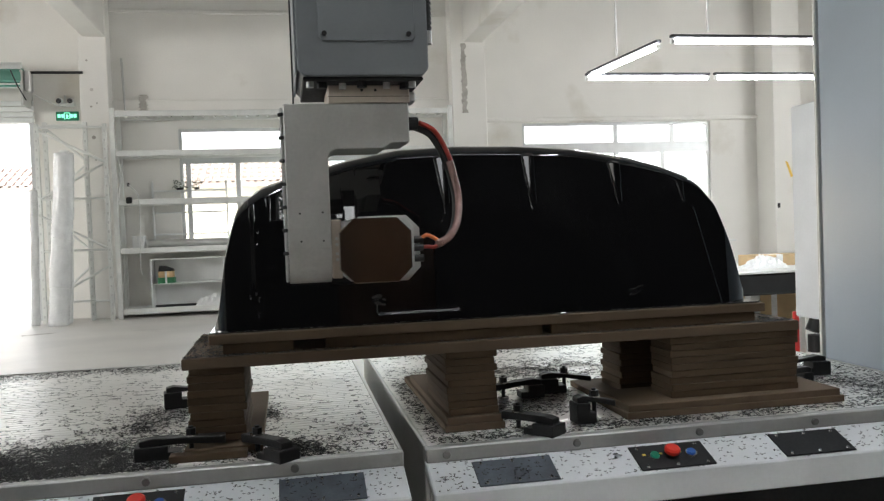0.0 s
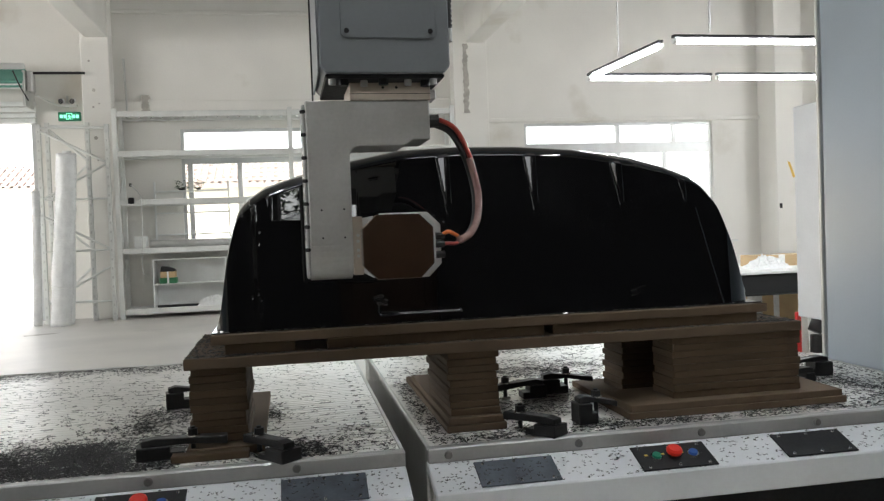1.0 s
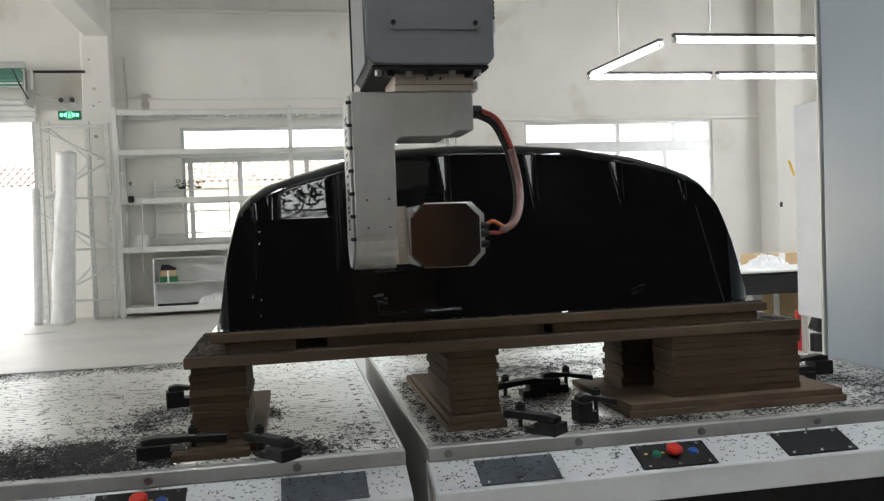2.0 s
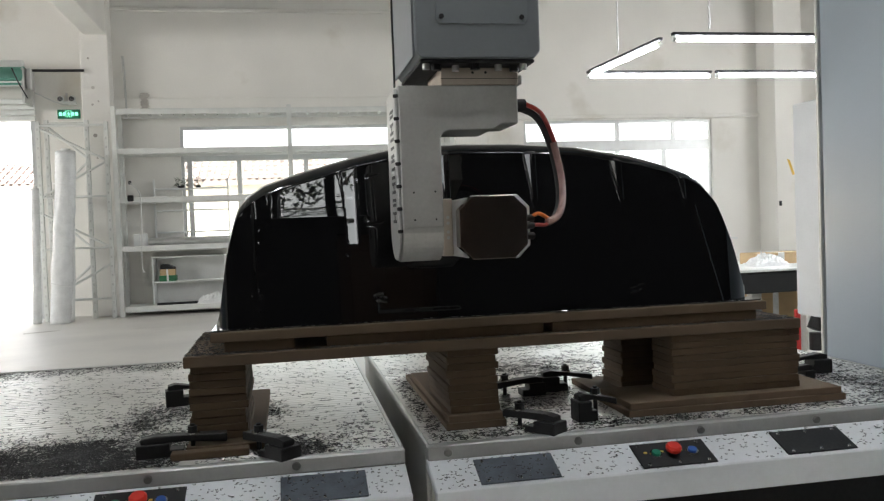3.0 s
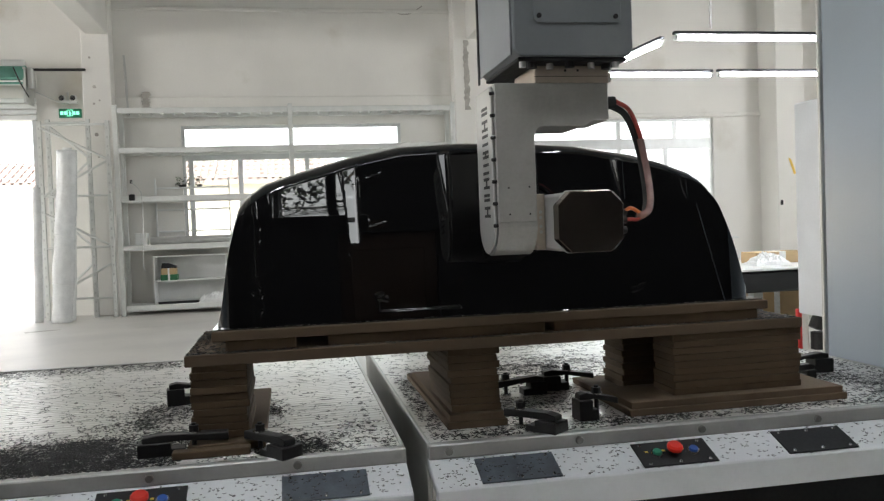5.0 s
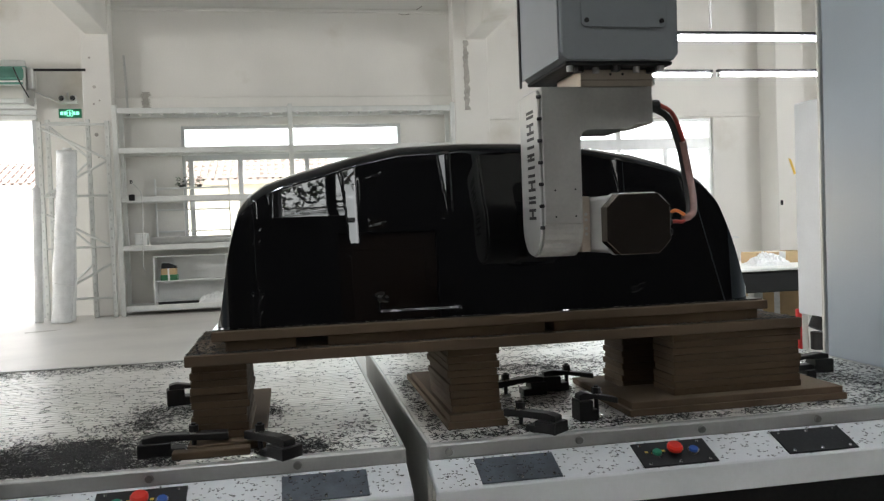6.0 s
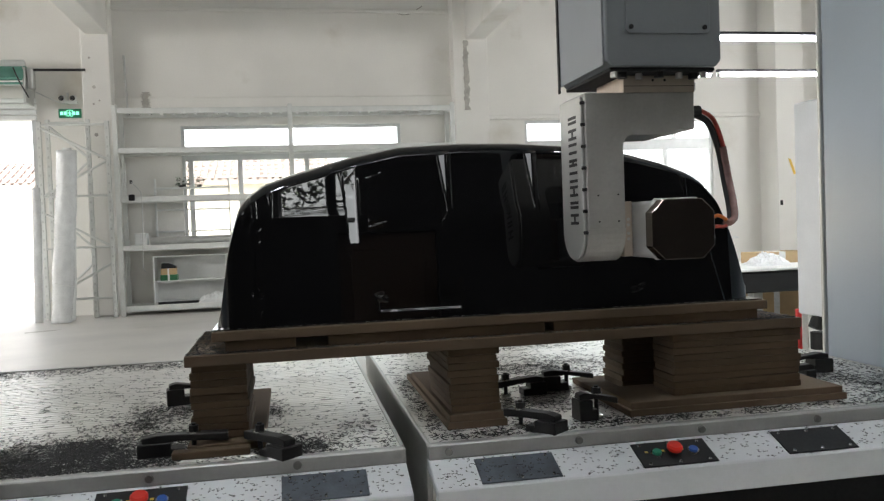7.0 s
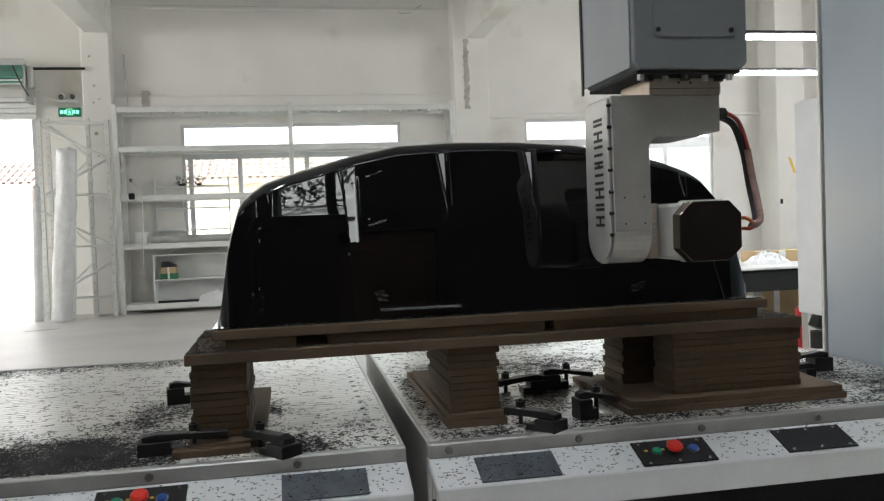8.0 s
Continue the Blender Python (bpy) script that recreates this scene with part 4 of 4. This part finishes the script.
shavings("plastic_shavings", "black plastic shavings heaped on the end of the fibreboard sheet", scatter(520, -0.57, -0.48, 0.155, 0.65, edge, 4, 1.1127)
         + scatter(420, 1.0, 1.10, 0.155, 0.65, edge, 5, 1.1127), 4, (0.004, 0.011))
shavings("plastic_shavings", "a few black shavings along the top board", scatter(260, -0.50, 1.01, 0.180, 0.192, lambda x, y: 1, 6, 1.1675), 6, (0.003, 0.008))
on_slope = []
for x, s in [(random.Random(i).uniform(-1.6, 1.6), random.Random(i + 999).uniform(0.04, 0.96)) for i in range(1400)]:
    if -0.07 < x < 0.01:
        continue
    lift = 0.0054 if 0.03 < s * 0.113 < 0.103 and (0.108 < x < 0.302 or -0.347 < x < -0.153) else 0.0006
    on_slope.append((x, -0.105 * s, 0.846 - 0.041 * s + lift))
shavings("plastic_shavings", "black plastic shavings fallen on the sloped apron", on_slope, 7, (0.004, 0.010))


# ---- hanging lamp ----
def hanging_lamp(x, y, z):
    k = empty("hanging_lamp", x, y, z, "suspended rectangular frame of bright white tube lights", "lamp", "hanging lamps")
    runs = [((-1.28, 0.78), (0.03, 0.78)), ((0.07, 0.76), (1.38, 0.76)), ((-1.17, -0.78), (0.14, -0.78)), ((0.18, -0.78), (1.4, -0.78)), ((-1.27, 0.72), (-1.19, -0.62)), ((1.42, 0.7), (1.42, -0.7))]
    for (x0, y0), (x1, y1) in runs:
        a, b = Vector((x0, y0, 0)), Vector((x1, y1, 0))
        d = (b - a).normalized()
        part("tube", rod(a + d * 0.03, b - d * 0.03, 0.018, 12), TUBE, k, "glowing white tube", True)
        for e in (a, b - d * 0.03):
            part("end_cap", rod(e, e + d * 0.03, 0.020, 12), WHITE, k)
        r = part("rail", box(-0.022, 0.022, 0, (b - a).length, 0.028, 0.052, 0.003), LAMPRAIL, k, "perforated dark grey mounting rail")
        r.matrix_local = Matrix.Translation(a) @ Matrix.Rotation(math.atan2(-d.x, d.y), 4, "Z")
    for hx, hy in ((-1.225, 0.15), (-0.85, -0.78), (1.3, -0.75), (1.35, 0.7)):
        part("hanger", rod((hx, hy, 0.08), (hx, hy, 7.0 - z), 0.009, 6), RAIL, k)
    return k


hanging_lamp(3.9, 4.85, 2.81)
# unseen second frame, added to brighten the apron and the head's front
hanging_lamp(0.2, -0.75, 4.6)


# ---- north wall: signs and small things ----
def exit_sign():
    s = empty("exit_sign", -4.10, 13.86, 3.60, "lit green exit sign on the wall", "exit sign")
    part("case", box(-0.19, 0.19, -0.02, 0.04, 0, 0.16, 0.006), GREENSIGN, s)
    for x0, x1, z0, z1 in ((-0.16, -0.11, 0.05, 0.11), (-0.095, -0.055, 0.05, 0.11), (0.055, 0.095, 0.05, 0.11), (0.11, 0.16, 0.05, 0.11)):
        part("sign_mark", box(x0, x1, -0.024, -0.0205, z0, z1), SIGNLIT, s)
    part("sign_mark", prism([(-0.05, 0.02), (-0.04, 0.02), (-0.04, 0.13), (0.04, 0.13), (0.04, 0.02), (0.05, 0.02), (0.05, 0.14), (-0.05, 0.14)], -0.024, -0.0205), SIGNLIT, s)
    part("sign_mark", prism([(-0.03, 0.02), (-0.01, 0.06), (-0.02, 0.09), (0.0, 0.12), (0.015, 0.09), (0.03, 0.075), (0.01, 0.06), (0.03, 0.02), (0.015, 0.02), (0.0, 0.05), (-0.018, 0.02)], -0.024, -0.0205), SIGNLIT, s)


exit_sign()


def twin_light():
    s = empty("emergency_light", -4.12, 13.86, 3.85, "white twin-head emergency light on the wall", "emergency light")
    part("case", box(-0.13, 0.16, -0.05, 0.04, 0.0, 0.06, 0.012), WHITE, s)
    for x in (-0.09, 0.10):
        part("lamp_head", rod((x, -0.04, 0.10), (x, -0.10, 0.09), 0.058, 16, None, 0.05), WHITE, s)
        part("lens", rod((x, -0.10, 0.09), (x, -0.108, 0.089), 0.046, 16), BEZEL, s)
    part("stem", rod((0, -0.02, 0.06), (0, -0.02, 0.20), 0.02, 8), RAIL, s)


twin_light()
tagged(part("conduit_pipe", rod((-3.10, 13.84, 3.75), (-3.13, 13.84, 4.72), 0.02, 8), RAIL), "thin grey conduit on the plaster wall", "conduit")
tagged(part("yellow_tape", prism([(9.86, 2.52), (9.92, 2.50), (10.03, 2.20), (9.98, 2.18)], 13.244, 13.2495), YELLOW), "strip of yellow tape stuck on the column", "tape")
tagged(part("socket", box(9.66, 9.72, 13.24, 13.2495, 1.56, 1.66, 0.003), DARKSTEEL), "small dark wall socket on the column", "socket")


def wall_shelf():
    s = empty("wall_shelf", -2.03, 13.845, 1.305, "white three-tier wire shelf standing before the window", "shelf")
    for x in (-0.66, 0.66):
        for y in (-0.03, 0.03):
            part("upright", box(x - 0.012, x + 0.012, y - 0.008, y + 0.008, 0, 1.15, 0.002), WHITE, s)
        bm = bmesh.new()
        for i in range(22):
            box(x - 0.022, x + 0.022, -0.02, 0.02, 0.05 + i * 0.05, 0.06 + i * 0.05, 0, bm)
        tagged(part("rung", bm, WHITE, s), kind="stuff")
    for z in (0.17, 0.57, 0.97):
        part("tier", box(-0.648, 0.648, -0.035, 0.035, z - 0.015, z + 0.015, 0.003), WHITE, s)


wall_shelf()


def potted_plant(x, w, seed):
    rnd = random.Random(seed)
    p = empty("potted_plant", x, 13.845, 2.2905, "small dark leafy plant in a low dish", "plant", "plants on the shelf")
    part("dish", rod((0, 0, 0), (0, 0, 0.035), w * 0.35, 14, None, w * 0.45), DARKSTEEL, p)
    bm = bmesh.new()
    for _ in range(60):
        c = Vector((rnd.uniform(-w, w) * 0.8, rnd.uniform(-0.03, 0.03), 0.04 + rnd.random() ** 1.5 * 0.15))
        a, t = rnd.uniform(0, 6.28), rnd.uniform(-0.9, 0.9)
        u = Vector((math.cos(a), math.sin(a) * 0.6, t)) * rnd.uniform(0.02, 0.04)
        v = u.cross(Vector((0, 0.4, 1))).normalized() * 0.011
        bm.faces.new([bm.verts.new(q) for q in (c - u, c + v, c + u, c - v)])
    part("foliage", bm, LEAF, p)


potted_plant(-2.20, 0.16, 1)
potted_plant(-1.90, 0.11, 2)


def open_cabinet():
    c = empty("open_cabinet", -2.08, 13.5, 0.177, "white open-fronted carcass unit standing on the bottom shelf", "cabinet")
    for x in (-0.63, 0.615):
        part("side_panel", box(x, x + 0.018, -0.2, 0.2, 0, 0.86, 0.002), WHITE, c)
    part("back_panel", box(-0.61, 0.613, 0.18, 0.196, 0.02, 0.84, 0.001), WHITE, c)
    for z in (0.0, 0.40, 0.842):
        part("shelf", box(-0.611, 0.614, -0.2, 0.178, z, z + 0.018, 0.002), WHITE, c)


open_cabinet()


def carton(name, x0, x1, y0, y1, z0, z1, m, label, flaps=False, turn=0):
    k = empty(name, (x0 + x1) / 2, (y0 + y1) / 2, z0, label, "box")
    k.rotation_euler = (0, 0, radians(turn))
    w, d, h = (x1 - x0) / 2, (y1 - y0) / 2, z1 - z0
    part("body", box(-w, w, -d, d, 0, h, 0.004), m, k)
    part("tape", box(-w * 0.12, w * 0.12, -d - 0.0012, d + 0.0012, 0.0, h + 0.0012), FILM, k)
    return k


carton("green_carton", -2.60, -2.31, 13.36, 13.58, 0.596, 0.70, GREENBOX, "small green carton in the cabinet")
carton("tan_carton", -2.59, -2.33, 13.37, 13.57, 0.7015, 0.81, CARD, "tan carton stacked on the green one")
tagged(part("black_wedge", prism([(-2.59, 0.8125), (-2.32, 0.8125), (-2.34, 0.85), (-2.46, 0.90), (-2.57, 0.91)], 13.38, 13.56, "y", 0.004), BLACKCLOTH), "black folded sheet lying on the cartons", "sheet")
tagged(part("dark_board", box(-2.64, -1.75, 13.24, 13.295, 0.1795, 0.22, 0.004), BLACKCLOTH), "dark board lying before the cabinet", "board")
tagged(part("rolled_mat", rod((-2.75, 13.45, 1.315), (-0.15, 13.45, 1.315), 0.068, 16), RAIL), "long grey rolled mat on the rack shelf", "roll")
carton("pale_box", -3.0, -2.80, 13.35, 13.6, 1.247, 1.46, WHITE, "small pale box on the rack shelf")


def bundle(name, label, x, y, r, h, tilt, seed, m):
    """A leaning roll of sheet in crumpled wrap."""
    rnd = random.Random(seed)
    bm = bmesh.new()
    n, k = 22, 40
    rings = []
    for i in range(k + 1):
        z = h * i / k
        ring = []
        for j in range(n):
            a = 2 * math.pi * j / n
            q = r * (1 + 0.16 * noise.noise(Vector((math.cos(a) * 1.5, math.sin(a) * 1.5, z * 1.6 + seed))) + 0.10 * noise.noise(Vector((math.cos(a) * 5, math.sin(a) * 5, z * 6))))
            ring.append(bm.verts.new((q * math.cos(a) + tilt * z, q * math.sin(a) * 0.8, z)))
        rings.append(ring)
    for p, q in zip(rings, rings[1:]):
        for j in range(n):
            bm.faces.new((p[j], p[(j + 1) % n], q[(j + 1) % n], q[j]))
    bm.faces.new(rings[0][::-1])
    bm.faces.new(rings[-1])
    ob = empty(name, x, y, 0, label, "wrapped roll", "wrapped rolls")
    part("wrap", bm, m, ob, "", True)
    part("core", rod((tilt * h, 0, h - 0.05), (tilt * (h + 0.04), 0, h + 0.04), r * 0.45, 14), WHITE, ob)
    for f in (0.22, 0.5, 0.8):
        part("band", rod((tilt * h * f, 0, h * f), (tilt * (h * f + 0.05), 0, h * f + 0.018), r * 1.06, 22), WHITE, ob)
    return ob


bundle("wrapped_roll", "tall leaning roll in crumpled white plastic wrap", -4.13, 12.75, 0.165, 2.9, 0.075, 1, FILM)
bundle("wrapped_roll", "thin leaning roll in white plastic wrap", -4.55, 12.95, 0.07, 2.3, 0.03, 2, FILM)
bundle("wrapped_roll", "pale wrapped roll leaning beside the door", -4.08, 13.05, 0.10, 2.85, 0.05, 3, WHITE)


def rack_frame(x0, x1, y, h, label):
    f = empty("rack_frame", (x0 + x1) / 2, y, 0, label, "rack frame", "loose rack frames")
    o = (x0 + x1) / 2
    for x in (x0, x1):
        part("post", box(x - o - 0.035, x - o + 0.035, -0.03, 0.03, 0, h, 0.005), RACKPAINT, f)
        bm = bmesh.new()
        for i in range(int(h / 0.16)):
            box(x - o - 0.012, x - o + 0.012, -0.0315, -0.0302, 0.1 + i * 0.16, 0.14 + i * 0.16, 0, bm)
        tagged(part("slot", bm, RAIL, f), kind="stuff")
    part("tie_bar", rod((x0 - o, 0, h - 0.06), (x1 - o, 0, h - 0.06), 0.022, 6), RACKPAINT, f)
    part("brace", rod((x0 - o, 0, h - 0.10), (x1 - o, 0, h - 0.68), 0.022, 6), RACKPAINT, f)
    z, s = 0.35, 1
    while z < h - 0.9:
        part("brace", rod(((x0 - o) * s, 0, z), ((x1 - o) * s, 0, z + 0.62), 0.02, 6), RACKPAINT, f)
        part("tie_bar", rod((x0 - o, 0, z), (x1 - o, 0, z), 0.018, 6), RACKPAINT, f)
        z, s = z + 0.9, -s


rack_frame(-4.36, -3.70, 13.35, 3.5, "white rack end frame with diagonal braces leaning at the column")
rack_frame(-4.46, -3.35, 13.2, 3.45, "white rack end frame with diagonal braces standing by the wall")


def crumpled(name, label, x, y, z, w, d, h, seed):
    bm = bmesh.new()
    n = 18
    grid = [[bm.verts.new(((i / n - 0.5) * w, (j / n - 0.5) * d, h * max(0, (1 - (2 * i / n - 1) ** 2) * (1 - (2 * j / n - 1) ** 2)) ** 0.6
             * (0.6 + 0.5 * abs(noise.noise(Vector((i * 0.5, j * 0.5, seed))))))) for j in range(n + 1)] for i in range(n + 1)]
    for i in range(n):
        for j in range(n):
            bm.faces.new((grid[i][j], grid[i + 1][j], grid[i + 1][j + 1], grid[i][j + 1]))
    bm.faces.new([grid[i][0] for i in range(n + 1)][::-1] + [grid[0][j] for j in range(1, n + 1)] + [grid[i][n] for i in range(1, n + 1)] + [grid[n][j] for j in range(n - 1, 0, -1)])
    ob = part(name, bm, FILM)
    ob.location = (x, y, z)
    return tagged(ob, label, "plastic sheet")


crumpled("plastic_sheet", "crumpled clear plastic sheet on the bottom shelf", -1.65, 13.3, 0.178, 0.6, 0.22, 0.24, 3)


def power_cord():
    c = empty("power_cord", -2.99, 13.16, 2.37, "black power cord with a plug box hanging on the rack", "cord")
    part("cable", tube([(0, 0, 0), (0.06, -0.01, -0.06), (0.13, -0.01, -0.14), (0.17, 0, -0.3), (0.16, 0, -1.0), (0.14, 0, -1.5), (0.2, 0, -1.6)], 0.008, 6), RAIL, c)
    part("hook", box(-0.02, 0.02, 0.0, 0.055, -0.03, 0.03, 0.004), DARKSTEEL, c)
    part("plug_box", box(-0.05, 0.05, 0.0, 0.055, -0.33, -0.22, 0.01), DARKSTEEL, c)


power_cord()


# ---- things in the east part of the hall ----
def work_table():
    t = empty("work_table", 5.0, 6.0, 0, "large work table with a white top and a black skirt", "table")
    part("tabletop", box(-1.5, 1.6, -0.62, 0.75, 0.835, 0.862, 0.006), WHITE, t, "white table top")
    part("skirt", box(-1.48, 1.58, -0.60, 0.73, 0.62, 0.8345, 0.02), BLACKCLOTH, t, "black table skirt")
    for x in (-1.40, -0.05, 1.45):
        for y in (-0.5, 0.62):
            part("leg", box(x - 0.06, x + 0.06, y - 0.06, y + 0.06, 0, 0.619, 0.004), RACKPAINT, t)


work_table()
carton("cardboard_box", 4.62, 5.25, 6.05, 6.35, 0.8625, 0.985, CARD, "flat open cardboard box on the work table")
crumpled("plastic_sheet", "crumpled white plastic sheet on the work table", 4.62, 5.85, 0.8625, 0.42, 0.3, 0.16, 7)
carton("cardboard_box", 4.55, 5.0, 6.9, 7.4, 0.0, 0.62, CARD, "cardboard carton on the floor behind the work table", False, 4)
carton("cardboard_box", 5.1, 5.7, 6.85, 7.4, 0.0, 0.55, CARD, "cardboard carton on the floor behind the work table", False, -5)


def side_table():
    t = empty("side_table", 7.4, 12.6, 0, "plain white table by the window", "table")
    part("tabletop", box(-0.8, 0.72, -0.35, 0.35, 0.95, 0.985, 0.006), WHITE, t)
    for x in (-0.72, 0.58):
        for y in (-0.29, 0.29):
            part("leg", box(x - 0.03, x + 0.03, y - 0.03, y + 0.03, 0, 0.949, 0.003), RACKPAINT, t)


side_table()


def trolley():
    t = empty("hand_trolley", 3.765, 4.05, 0, "red and black hand trolley standing by the machine", "trolley")
    part("upright", box(-0.035, 0.005, -0.02, 0.02, 0.1, 0.62, 0.006), REDPAINT, t)
    part("post", box(0.03, 0.085, 0.02, 0.07, 0.06, 0.64, 0.006), RACKPAINT, t)
    part("toe_plate", box(-0.06, 0.3, -0.2, 0.1, 0.05, 0.06, 0.002), REDPAINT, t)
    for x in (0.0, 0.22):
        part("wheel", rod((x, 0.09, 0.10), (x + 0.05, 0.09, 0.10), 0.10, 20), RUBBER, t)
    part("tank", rod((0.16, 0.0, 0.28), (0.16, 0.0, 0.42), 0.06, 18), RUBBER, t)
    part("motor", rod((0.13, 0.0, 0.45), (0.20, 0.0, 0.60), 0.055, 18), RUBBER, t)
    part("guard", tube([(0.19, -0.03, 0.64), (0.22, -0.03, 0.58), (0.24, -0.03, 0.5), (0.22, -0.03, 0.42)], 0.018, 8), REDPAINT, t)


trolley()


# ---- what moves ----
def motions():
    rows = [(0.0, -0.4095, 0.0, -0.0378), (0.5, -0.3955, 0.0, -0.0364), (1.0, -0.3665, 0.0, -0.0313), (1.5, -0.3190, 0.0, -0.0231), (3.0, -0.1610, 0.001, -0.0039),
            (3.5, -0.1075, 0.002, -0.0016), (4.0, -0.0541, 0.003, 0.0003), (4.5, 0.0005, 0.004, 0.0002), (6.0, 0.1665, 0.004, -0.0097), (6.5, 0.2195, 0.002, -0.0168),
            (7.0, 0.2690, -0.002, -0.0249), (7.5, 0.3115, -0.004, -0.0306), (8.0, 0.3310, -0.008, -0.0350)]
    walk(head, [(t, pose(BX + x, BY + y, BZ + z)) for t, x, y, z in rows])


motions()
